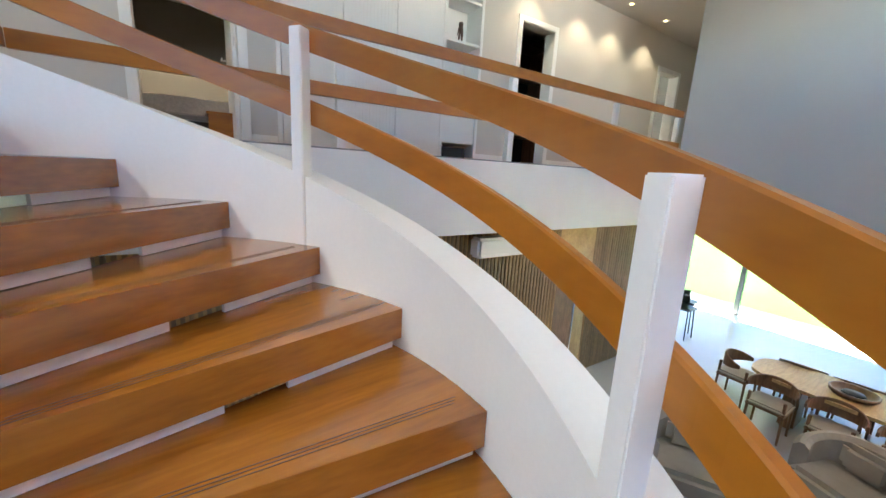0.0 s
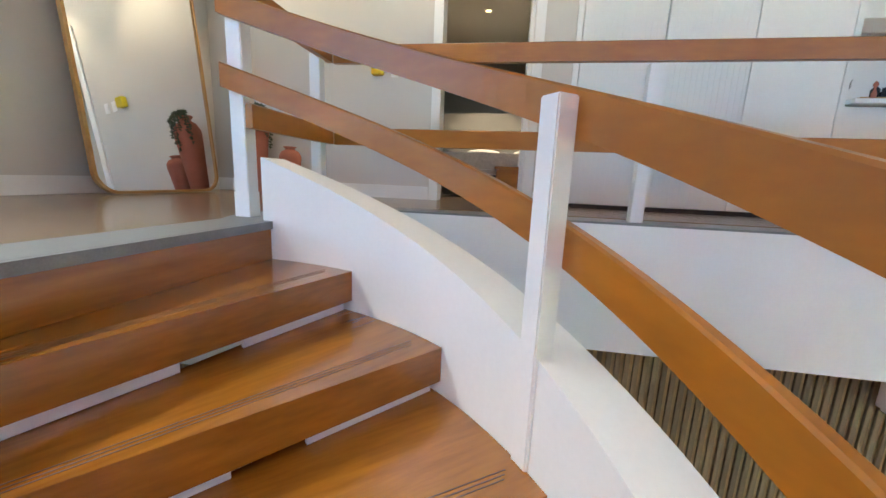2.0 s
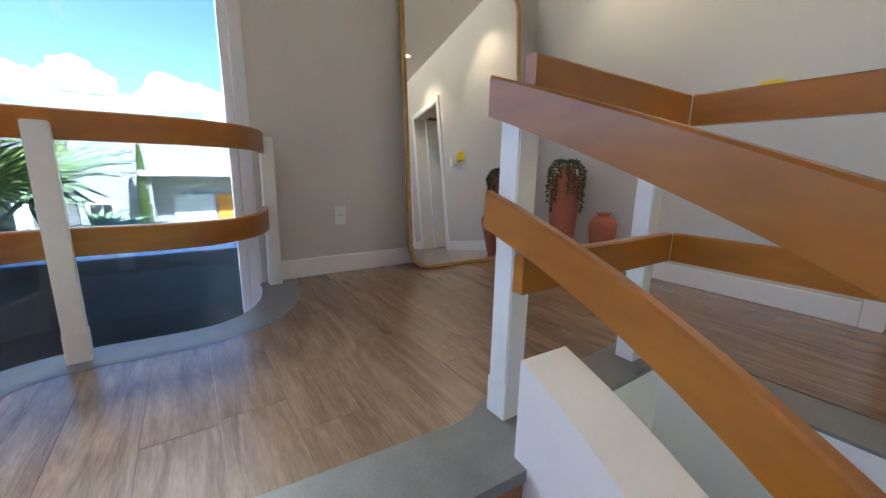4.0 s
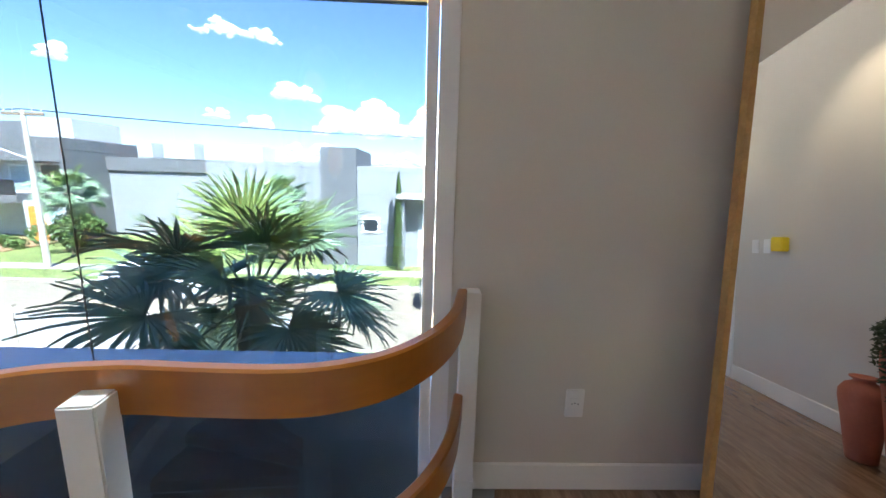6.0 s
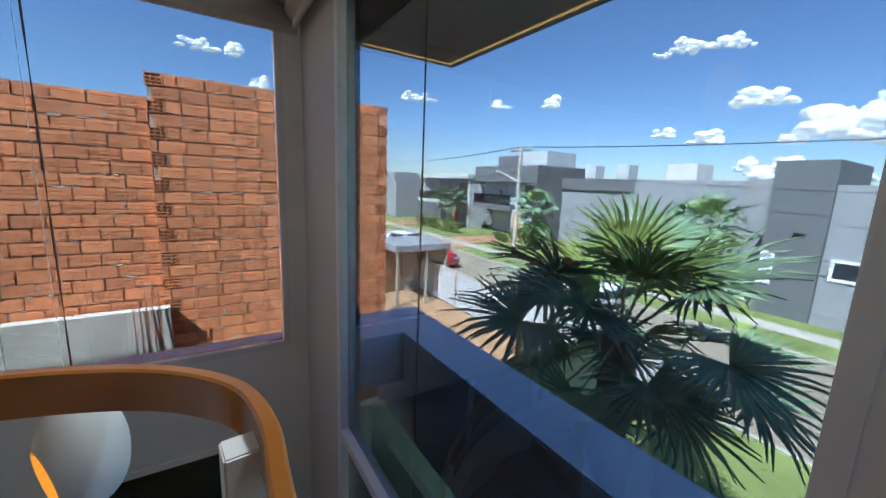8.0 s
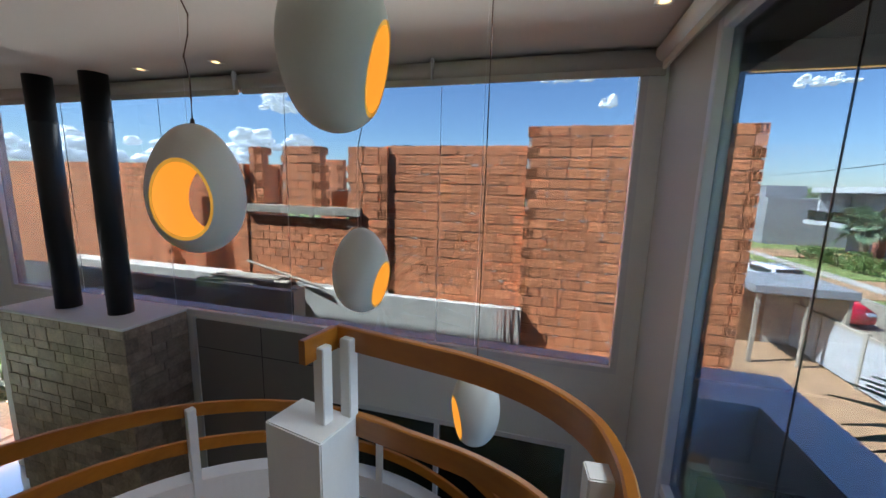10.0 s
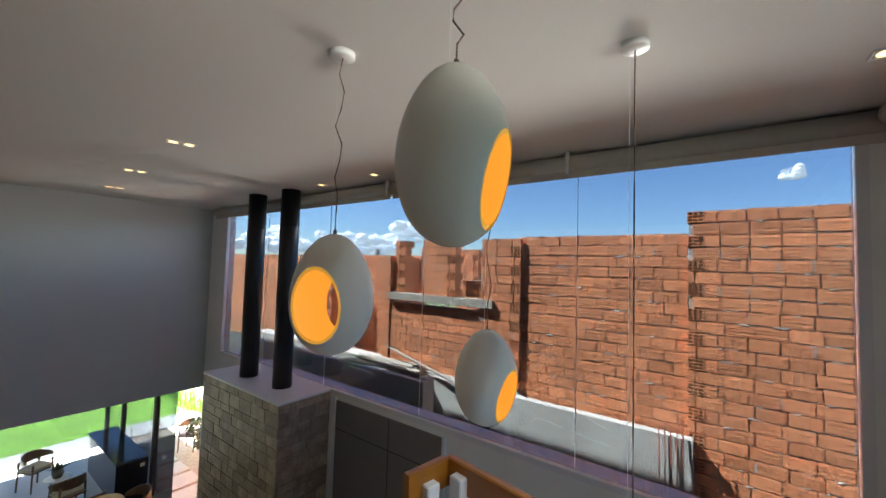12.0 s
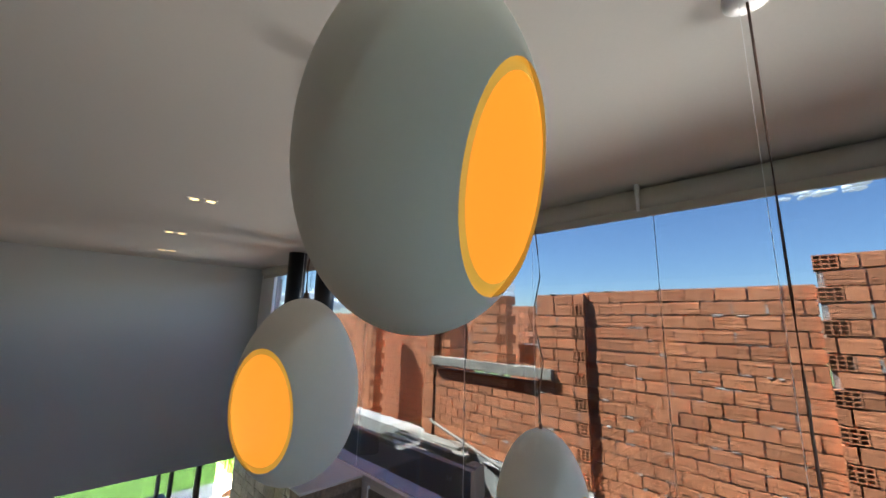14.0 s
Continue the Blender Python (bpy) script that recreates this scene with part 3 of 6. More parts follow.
def gallery_rail():
    t = thing("gallery_railing", "straight varnished rails on white posts along the gallery edge", "railing")
    pts = [Vector((1.93, -2.06)), Vector((1.93, -1.24))]
    for nm, z0, z1 in (("top_rail", 0.925, 1.035), ("middle_rail", 0.415, 0.525)):
        part(nm, sweep(pts, 0.018, z0, z1), RAIL, t)
        part(nm, sweep([Vector((1.95, -1.22)), Vector((GW, -1.22))], 0.018, z0, z1), RAIL, t)
    for x in (3.92, 5.92, 7.92, GW - 0.05):
        post(t, x, -1.17, 0, 0.927, 0, 0.07)
    post(t, 1.885, -1.33, 0, 0.95, 0, 0.07)
    post(t, 1.872, -2.025, 0, 0.93, 0, 0.075)
    return t


stair(), stair_rail(), landing_rail(), gallery_rail()

# ---- pendant lamps ----
def egg_lamp(x, y, z, w, h, aim, tilt, cable, cut=0.42):
    """Egg shell with a round mouth that shows its yellow lining; aim is the mouth's heading, in degrees."""
    t = thing("pendant_lamp", "matt off-white egg pendant with a glowing yellow mouth", "lamp", "egg pendants", (x, y, z))
    axis = Vector((math.cos(radians(aim)) * math.cos(radians(tilt)), math.sin(radians(aim)) * math.cos(radians(tilt)), math.sin(radians(tilt))))
    for nm, sc, mt, flip in (("shell", 1.0, SHELL, False), ("lining", 0.965, YOLK, True)):
        bm = bmesh.new()
        bmesh.ops.create_uvsphere(bm, u_segments=96, v_segments=64, radius=1)
        for v in bm.verts:
            zz = v.co.z
            f = 1.0 - 0.10 * zz
            v.co = Vector((v.co.x * w / 2 * sc * f, v.co.y * w / 2 * sc * f, zz * h / 2 * sc))
        for s in (1, -1):
            ax = Vector((axis.x * s, axis.y * s, axis.z))
            bmesh.ops.bisect_plane(bm, geom=list(bm.verts) + list(bm.edges) + list(bm.faces), plane_co=ax * w * cut, plane_no=ax, clear_outer=True)
        ob = part(nm, bm, mt, t, "", True)
    part("suspension_cap", cyl((0, 0, h / 2 - 0.012), (0, 0, h / 2 + 0.02), 0.012, 0.008, 12), CABLE, t)
    top = CEIL_Z - z
    pts = [Vector((0.018 * math.sin(i * 1.7 + x * 9) * (1 if cable else 0), 0.014 * math.sin(i * 2.3) * (1 if cable else 0), h / 2 + 0.02 + (top - h / 2 - 0.05) * i / 10)) for i in range(11)]
    pts[-1].x = pts[-1].y = pts[0].x = pts[0].y = 0
    part("cable", tube(pts, 0.0035), CABLE, t, "", True)
    part("wire", cyl((0.02, 0.01, h / 2), (0.02, 0.01, top - 0.02), 0.0008, None, 4), FRAME, t)
    part("canopy", lathe([(0.0, top - 0.03), (0.055, top - 0.03), (0.062, top - 0.024), (0.062, top - 0.001), (0.0, top - 0.001)], 32), PLASTIC, t, "", True)
    return t


egg_lamp(1.604, -3.40, 2.045, 0.355, 0.56, 190, -12, True, 0.435)
egg_lamp(2.50, -3.665, 1.555, 0.40, 0.595, 115, -4, True, 0.40)
egg_lamp(2.262, -4.814, 0.95, 0.435, 0.655, 178, -12, True)
egg_lamp(1.265, -4.385, 0.265, 0.305, 0.52, 32, -8, False)


# ---- windows ----
def pane(lo, hi, parent, name="pane"):
    p = part(name, box(lo, hi), GLASS, parent)
    p.visible_shadow = False
    return p


def bars(parent, name, m, *list_of):
    for lo, hi in list_of:
        part(name, box(lo, hi, 0.004), m, parent)


win1 = tagged(new("window_1"), "tall street window with frameless joint and white frame", "window", "", "structure")
Y0, Y1, YJ = WIN_L, WIN_R, -3.92
bars(win1, "frame", FRAME, ((-0.10, Y1 - 0.068, -3.4), (0.012, Y1 + 0.004, 2.62)), ((-0.085, Y1 - 0.115, -3.4), (-0.012, Y1 - 0.070, 2.62)),
     ((-0.10, Y0 - 0.004, -3.4), (0.012, Y0 + 0.07, 2.62)), ((-0.10, Y0 + 0.07, 2.55), (0.01, Y1 - 0.117, 2.62)), ((-0.09, Y0 + 0.07, -0.52), (0.008, Y1 - 0.117, -0.44)))
bars(win1, "outer_frame", DARKFRAME, ((-0.155, Y0 - 0.004, -3.4), (-0.102, Y0 + 0.03, 2.62)))
for z0, z1 in ((-0.44, 2.55), (-3.4, -0.52)):
    pane((-0.056, Y0 + 0.07, z0), (-0.048, YJ - 0.0012, z1), win1)
    pane((-0.056, YJ + 0.0012, z0), (-0.048, Y1 - 0.117, z1), win1)
bars(win1, "silicone_joint", CABLE, ((-0.0565, YJ - 0.0006, -0.44), (-0.0475, YJ + 0.0006, 2.55)))

win2 = tagged(new("window_2"), "long frameless side window with white sill frame", "window", "", "structure")
bars(win2, "frame", FRAME, ((SW_L, -6.13, SW_B), (SW_R, -6.018, SW_B + 0.06)), ((SW_L, -6.13, SW_T - 0.03), (SW_R, -6.02, SW_T)), ((SW_L - 0.002, -6.13, SW_B + 0.06), (SW_L + 0.06, -6.018, SW_T - 0.03)), ((SW_R - 0.06, -6.13, SW_B + 0.06), (SW_R + 0.002, -6.018, SW_T - 0.03)))
bars(win2, "outer_sill", PARAPET, ((SW_L - 0.1, -6.46, SW_B - 0.1), (SW_R + 0.1, -6.212, SW_B - 0.015)))
xs = [SW_L + 0.06, 2.02, 3.88, 5.74, 7.5, SW_R - 0.06]
for a, b in zip(xs, xs[1:]):
    pane((a + 0.002, -6.082, SW_B + 0.06), (b - 0.002, -6.074, SW_T - 0.03), win2)
    if b < SW_R - 0.1:
        bars(win2, "silicone_joint", FRAME, ((b - 0.0018, -6.083, SW_B + 0.06), (b + 0.0018, -6.073, SW_T - 0.03)))

win3 = tagged(new("window_3"), "low window below the side wall, with white frame", "window", "", "structure")
bars(win3, "frame", FRAME, ((0.5, -6.14, -1.08), (3.45, -6.02, -1.02)), ((0.5, -6.14, -3.35), (0.56, -6.02, -1.08)), ((3.39, -6.14, -3.35), (3.45, -6.02, -1.08)), ((1.95, -6.14, -3.35), (2.0, -6.02, -1.08)))
pane((0.56, -6.09, -3.35), (1.95, -6.08, -1.08), win3)
pane((2.0, -6.09, -3.35), (3.39, -6.09 + 0.01, -1.08), win3)

win4 = tagged(new("window_4"), "full-height garden glazing of the dining area", "window", "", "structure")
GX = 14.7
gf = []
for y in (-5.66, -0.98, 1.6, 4.4):
    gf.append(((GX - 0.06, y - 0.05, GROUND_Z), (GX + 0.06, y + 0.05, -0.93)))
for x in (11.05, 13.3):
    gf.append(((x - 0.045, -5.71, GROUND_Z), (x + 0.045, -5.61, -0.93)))
gf.append(((GX - 0.06, -5.60, -0.98), (GX + 0.06, 4.35, -0.925)))
bars(win4, "frame", DARKFRAME, *gf)
ys = (-5.66, -0.98, 1.6, 4.4)
for a, b in zip(ys, ys[1:]):
    pane((GX - 0.005, a + 0.05, GROUND_Z), (GX + 0.005, b - 0.05, -0.98), win4)
pane((9.95, -5.665, GROUND_Z), (11.0, -5.655, -0.93), win4)
pane((11.1, -5.665, GROUND_Z), (13.25, -5.655, -0.93), win4)
pane((13.35, -5.665, GROUND_Z), (GX - 0.06, -5.655, -0.93), win4)


# ---- roller blinds over the windows ----
def roller_blind(p, q, r, label):
    t = thing("roller_blind", label, "blind", "roller blinds", p)
    q = Vector(q) - Vector(p)
    part("roll", cyl((0, 0, 0), q, r, None, 28), BLIND, t, "", True)
    if abs(q.x) > abs(q.y):
        bm = box((0, -0.012, -r - 0.06), (q.x, 0.012, -r + 0.01), 0.004)
    else:
        bm = box((-0.012, q.y, -r - 0.06), (0.012, 0, -r + 0.01), 0.004)
    part("bottom_bar", bm, BLIND, t)
    return t


roller_blind((0.05, -5.93, 2.695), (4.3, -5.93, 2.695), 0.075, "rolled-up beige fabric blind above the side window")
roller_blind((4.36, -5.93, 2.695), (9.3, -5.93, 2.695), 0.075, "rolled-up beige fabric blind beside the flue pipes")
roller_blind((0.10, -2.6, 2.70), (0.10, -5.8, 2.70), 0.07, "rolled-up beige fabric blind over the street window")
for x in (2.05, 4.33):
    t = thing("blind_bracket", "small grey metal bracket of the blind", "bracket", "blind brackets", (x, -5.85, 2.715))
    part("plate", box((-0.012, -0.02, -0.02), (0.012, 0.03, 0.068), 0.003), FRAME, t)
    part("hook", cyl((0, 0.012, -0.13), (0, 0.012, -0.02), 0.012, None, 10), FRAME, t)


# ---- doors and built-ins of the back wall ----
def door_trim(name, a, b, depth, label):
    t = tagged(new(name), label, "door frame", "", "structure")
    part("jamb", box((a - 0.075, -0.018, 0), (a + 0.012, depth, DH + 0.012), 0.004), WHITE, t)
    part("jamb", box((b - 0.012, -0.018, 0), (b + 0.075, depth, DH + 0.012), 0.004), WHITE, t)
    part("head", box((a - 0.075, -0.018, DH + 0.012), (b + 0.075, depth, DH + 0.085), 0.004), WHITE, t)
    return t


def handle(parent, x, y, z, s=1):
    part("handle", cyl((x, y, z), (x, y + s * 0.05, z), 0.009, None, 12), FRAME, parent, "satin metal lever handle")
    part("lever", box((x - 0.12, y + s * 0.045, z - 0.009), (x + 0.01, y + s * 0.062, z + 0.009), 0.004), FRAME, parent)


door_trim("door_frame_1", B_L, B_R, T + 0.01, "white frame of the bedroom door")
d = thing("bedroom_door", "white door swung open into the bedroom", "door", "", (B_R - 0.03, T, 0), 0)
leaf = part("leaf", box((-0.02, 0.0, 0.008), (0.02, 0.80, DH), 0.003), WHITE, d)
bm = cyl((-0.02, 0.74, 1.0), (-0.075, 0.74, 1.0), 0.010, None, 12)
add_box(bm, (-0.082, 0.62, 0.99), (-0.066, 0.75, 1.01), 0.004)
part("handle", bm, FRAME, leaf, "satin metal lever handle")
for z in (0.25, 1.05, 1.85):
    part("hinge", cyl((0.0, -0.008, z - 0.045), (0.0, -0.008, z + 0.045), 0.008, None, 10), FRAME, leaf)
door_trim("door_frame_2", D_L, D_R, T + 0.01, "white frame of the dark room door")
door_trim("door_frame_3", F_L, F_R, T + 0.01, "white frame of the far corridor door")

cup = thing("panelled_cupboard", "white built-in cupboard with three fluted doors", "cupboard", "", (C_L, 0, 0))
wd = (C_R - C_L) / 3
part("plinth", box((0, -0.004, 0), (C_R - C_L, 0.018, 0.035)), BLACK, cup, "dark shadow gap plinth")
for i in range(3):
    dr = part("door", box((i * wd + 0.004, -0.022, 0.04), ((i + 1) * wd - 0.004, 0.016, CEIL_Z - 0.01), 0.002), WHITE, cup)
    if i < 2:
        n = 15
        for k in range(n):
            x = i * wd + wd * (k + 0.5) / n
            bm = bmesh.new()
            add_box(bm, (x - 0.016, -0.0275, 0.06), (x + 0.016, -0.0215, CEIL_Z - 0.03), 0.003)
            part("flute", bm, WHITE, dr)
part("side_frame", box((-0.05, -0.026, 0), (-0.004, 0.018, CEIL_Z - 0.01), 0.003), WHITE, cup)

nic = thing("wall_niche", "white niche with shelves and a low cabinet", "shelf", "", (N_L, 0, 0))
NW = N_R - N_L
part("back", box((0, 0.335, 0.9), (NW, 0.355, 2.45)), WHITE, nic)
part("side", box((-0.035, -0.02, 0), (0.012, 0.335, 2.47), 0.003), WHITE, nic)
part("side", box((NW - 0.012, -0.02, 0), (NW + 0.035, 0.335, 2.47), 0.003), WHITE, nic)
for z in (1.57, 2.10):
    part("shelf", box((0.013, 0.0, z), (NW - 0.013, 0.333, z + 0.035), 0.003), WHITE, nic)
part("counter", box((0.013, -0.10, 0.93), (NW - 0.013, 0.333, 0.965), 0.004), WHITE, nic)
cab = part("cabinet", box((0.013, 0.02, 0.25), (NW - 0.013, 0.333, 0.925), 0.003), WHITE, nic)
part("drawer_front", box((0.018, 0.0, 0.66), (NW - 0.018, 0.018, 0.92), 0.003), WHITE, cab)
part("door_front", box((0.018, 0.0, 0.255), (NW - 0.018, 0.018, 0.652), 0.003), WHITE, cab)
part("handle", box((0.36, -0.016, 0.80), (0.48, -0.001, 0.808), 0.002), FRAME, cab, "thin metal pull")

# things in the niche
for k, (x, s) in enumerate(((N_L + 0.06, 0.9), (N_L + 0.32, 1.0))):
    bm = bmesh.new()
    for dx in (-0.035, 0.035):
        add_cyl(bm, (dx, 0, 0), (dx * 0.35, 0, 0.15), 0.010, 0.014, 10)
    add_cyl(bm, (0, 0, 0.14), (0, 0, 0.215), 0.022, 0.030, 12)
    add_cyl(bm, (-0.03, 0, 0.20), (-0.045, 0.01, 0.10), 0.009, 0.007, 8)
    add_cyl(bm, (0.03, 0, 0.20), (0.045, 0.01, 0.10), 0.009, 0.007, 8)
    bmesh.ops.create_icosphere(bm, subdivisions=2, radius=0.034, matrix=Matrix.Translation((0, 0, 0.245)))
    st = mesh_ob("bronze_statuette", bm, CABLE, None, True)
    st.matrix_world = Matrix.Translation((x, 0.12, 1.605)) @ Matrix.Scale(s, 4)
    tagged(st, "small bronze-coloured statuette on the niche shelf", "statuette", "niche statuettes")
tr = tagged(mesh_ob("wooden_tray", box((N_L + 0.10, -0.03, 0.967), (N_L + 0.42, 0.2, 0.99), 0.008), LIGHT_WOOD), "small honey wood tray on the niche counter", "tray")
pot = thing("potted_succulent", "tiny green succulent in a dark pot on the tray", "plant", "", (N_L + 0.08, 0.16, 0.99))
part("pot", lathe([(0, 0), (0.03, 0), (0.04, 0.06), (0.0, 0.06)], 16), BLACK, pot, "", True)
bm = bmesh.new()
rg = random.Random(3)
for k in range(26):
    a, e = rg.random() * 6.28, rg.random()
    p = Vector((0.03 * math.cos(a) * e, 0.03 * math.sin(a) * e, 0.06))
    add_cyl(bm, p, p + Vector((math.cos(a) * 0.035, math.sin(a) * 0.035, 0.05 + 0.06 * rg.random())), 0.009, 0.001, 5)
part("leaves", bm, LEAF, pot)
for x, h, m in ((N_L + 0.30, 0.14, GLASS), (N_L + 0.36, 0.10, GLASS)):
    g = tagged(mesh_ob("glass_bottle", lathe([(0, 0), (0.028, 0), (0.03, 0.01), (0.03, h * 0.6), (0.012, h * 0.75), (0.012, h), (0.0, h)], 20), m, None, True), "clear glass bottle on the niche tray", "bottle", "niche bottles")
    g.location = (x, 0.12, 0.99)
bm = lathe([(0, 0), (0.015, 0), (0.018, 0.03), (0.006, 0.07), (0.018, 0.10), (0.0, 0.13)], 14)
g = tagged(mesh_ob("wall_ornament", bm, TERRA, None, True), "small pink ceramic ornament before the niche drawer", "ornament")
g.location = (N_L + 0.14, -0.085, 0.967)
t = thing("side_basket", "dark lacquered box at the foot of the niche", "box", "", (N_L + 0.06, 0.03, 0.0))
part("body", box((0, 0, 0.0), (0.40, 0.26, 0.19), 0.01), BLACK_GLOSS, t)
part("rim", box((-0.004, -0.004, 0.19), (0.404, 0.264, 0.205), 0.003), CABLE, t)

# skirting
for nm, lo, hi in (("baseboard", (0.016, -0.016, 0.001), (B_L - 0.08, -0.0005, 0.13)), ("baseboard", (B_R + 0.08, -0.016, 0.001), (C_L - 0.055, -0.0005, 0.13)),
                   ("baseboard", (N_R + 0.04, -0.016, 0.001), (D_L - 0.08, -0.0005, 0.13)), ("baseboard", (D_R + 0.08, -0.016, 0.001), (F_L - 0.08, -0.0005, 0.13)), ("baseboard", (0.0005, -2.32, 0.001), (0.016, -0.0005, 0.13))):
    structure(nm, box(lo, hi, 0.004), WHITE, "white painted skirting board", "baseboard")


def plate(name, p, q, n, label, rocker=True):
    """Wall plate between two corners, with a raised inner piece; n is the way it faces."""
    t = thing(name, label, "switch" if rocker else "socket", "", p)
    d = Vector(q) - Vector(p)
    if n == "x":
        part("plate", box((0, 0, 0), (0.010, d.y, d.z), 0.004), PLASTIC, t)
        i = part("insert", box((0.010, d.y * 0.22, d.z * 0.3), (0.0125, d.y * 0.78, d.z * 0.7), 0.001), PLASTIC, t)
        for k in (-1, 0, 1):
            part("pin_hole", cyl((0.0122, d.y * 0.5 + k * 0.013, d.z * 0.5 + (0.004 if k == 0 else 0)), (0.0131, d.y * 0.5 + k * 0.013, d.z * 0.5 + (0.004 if k == 0 else 0)), 0.0028, None, 8), BLACK, i)
    else:
        part("plate", box((0, -0.010, 0), (d.x, 0, d.z), 0.004), PLASTIC, t)
        for k in range(2):
            part("rocker", box((d.x * 0.2, -0.0135, d.z * (0.28 + 0.23 * k)), (d.x * 0.8, -0.010, d.z * (0.49 + 0.23 * k)), 0.001), PLASTIC, t)
    return t


plate("wall_socket", (0.001, -1.935, 0.355), (0.001, -1.855, 0.485), "x", "white wall socket plate near the skirting", False)
plate("light_switch", (1.945, -0.001, 1.145), (2.02, -0.001, 1.26), "y", "white light switch plate by the bedroom door")
plate("light_switch", (2.075, -0.001, 1.145), (2.15, -0.001, 1.26), "y", "white light switch plate by the bedroom door")
t = thing("yellow_key_box", "small bright yellow box fixed to the wall", "box", "", (1.765, -0.001, 1.16))
part("body", box((0, -0.06, 0), (0.11, 0, 0.11), 0.006), YELLOW, t)
part("ribs", boxes(*[((0.008, -0.063, 0.012 + 0.022 * k), (0.102, -0.0595, 0.02 + 0.022 * k)) for k in range(4)]), YELLOW, t)


# ---- leaning mirror and vases ----
def rounded_rect(w, h, r, n=8):
    out = []
    for cx, cy, a0 in ((w - r, h - r, 0), (r, h - r, 90), (r, r, 180), (w - r, r, 270)):
        for k in range(n + 1):
            a = radians(a0 + 90 * k / n)
            out.append((cx + r * math.cos(a), cy + r * math.sin(a)))
    return out


MW, MH = 1.09, 2.22
mir = thing("leaning_mirror", "tall mirror in a thin honey wood frame, leaning on the wall", "mirror")
mir.matrix_world = Matrix.Translation((0.235, -1.445, 0.004)) @ Matrix.Rotation(radians(-3.7), 4, "Z") @ Matrix.Rotation(radians(-5.2), 4, "Y") @ Matrix(((0, 0, 1, 0), (1, 0, 0, 0), (0, 1, 0, 0), (0, 0, 0, 1)))
o, i_ = rounded_rect(MW, MH, 0.16), [(x + 0.022, y + 0.022) for x, y in rounded_rect(MW - 0.044, MH - 0.044, 0.14)]
bm = bmesh.new()
ro = [[bm.verts.new((x, y, z)) for x, y in L] for L, z in ((o, -0.025), (o, 0.012), (i_, 0.012), (i_, -0.025))]
for a, b in zip(ro, ro[1:] + ro[:1]):
    for k in range(len(a)):
        bm.faces.new((a[k], a[(k + 1) % len(a)], b[(k + 1) % len(a)], b[k]))
part("frame", bm, BRASS, mir, "thin honey-coloured wooden frame")
part("glass", slab(i_, -0.012, 0.0), MIRROR, mir)


def vase(x, y, h, r, trail):
    t = thing("floor_vase", "terracotta floor vase " + ("with a trailing succulent" if trail else "with a narrow neck"), "vase", "terracotta vases", (x, y, 0.001))
    prof = [(0.0, 0), (r * 0.62, 0), (r * 0.64, 0.015), (r * 0.82, h * 0.42), (r * 0.99, h * 0.74), (r * 0.97, h * 0.82), (r * 0.75, h * 0.90), (r * 0.45, h * 0.935), (r * 0.40, h * 0.955), (r * 0.58, h * 0.985), (r * 0.58, h), (r * 0.40, h), (r * 0.34, h * 0.95), (0.0, h * 0.93)]
    part("body", lathe(prof, 36), TERRA, t, "", True)
    if trail:
        pl = part("trailing_plant", cyl((0, 0, h * 0.93), (0, 0, h + 0.01), 0.03, 0.03, 8), LEAF, t, "green trailing succulent")
        rg = random.Random(8)
        for s in range(26):
            a = radians(-150 + 220 * rg.random())
            ln = 0.14 + 0.34 * rg.random() if s > 5 else 0.04
            bm = bmesh.new()
            p = Vector((math.cos(a) * 0.03, math.sin(a) * 0.03, h + 0.01))
            k = 0
            while ln > 0:
                out = r * 0.66 + 0.05
                q = Vector((math.cos(a) * min(0.03 + k * 0.018, out + 0.01 * rg.random()), math.sin(a) * min(0.03 + k * 0.018, out), h + 0.035 - max(0, k - 3) * 0.024))
                for j in range(3):
                    d = Vector((rg.uniform(-1, 1), rg.uniform(-1, 1), rg.uniform(-0.8, 0.6))).normalized()
                    add_cyl(bm, q, q + d * 0.026, 0.0075, 0.001, 5)
                ln -= 0.024
                k += 1
            part("strand", bm, LEAF, pl)
    return t


vase(0.66, -0.26, 0.80, 0.125, True)
vase(0.98, -0.19, 0.46, 0.105, False)


# ---- recessed ceiling spots ----
def twin_spot(x, y, rz, z=CEIL_Z, power=0.0, n=2):
    t = thing("ceiling_spot", "square recessed twin spotlight, lit warm", "light", "ceiling spots", (x, y, z), rz)
    for k in range(n):
        c = (k - (n - 1) / 2) * 0.125
        bm = bmesh.new()
        for lo, hi in (((c - 0.055, -0.055), (c + 0.055, -0.044)), ((c - 0.055, 0.044), (c + 0.055, 0.055)), ((c - 0.055, -0.044), (c - 0.044, 0.044)), ((c + 0.044, -0.044), (c + 0.055, 0.044))):
            add_box(bm, (*lo, -0.006), (*hi, -0.001))
        fr = part("frame", bm, WHITE, t)
        part("lens", cyl((c, 0, -0.004), (c, 0, -0.002), 0.034, None, 20), LED, fr)
    if power:
        l = new("spot_light", bpy.data.lights.new("spot_light", "SPOT"))
        l.data.energy, l.data.color, l.data.spot_size, l.data.spot_blend, l.data.shadow_soft_size = power, (1, 0.8, 0.56), radians(95), 0.6, 0.04
        l.location = (x, y, z - 0.03)
    return t


for x, y in ((4.98, -3.80), (6.78, -3.92), (8.45, -4.10), (4.26, -5.55), (5.34, -5.60), (0.30, -5.10)):
    twin_spot(x, y, 78 if y > -5 else 0, n=2 if y > -5 else 1)
for x in (1.1, 2.6, 7.2, 8.35, 9.2, 10.3):
    twin_spot(x, -0.33, 0, power=0.75, n=1)


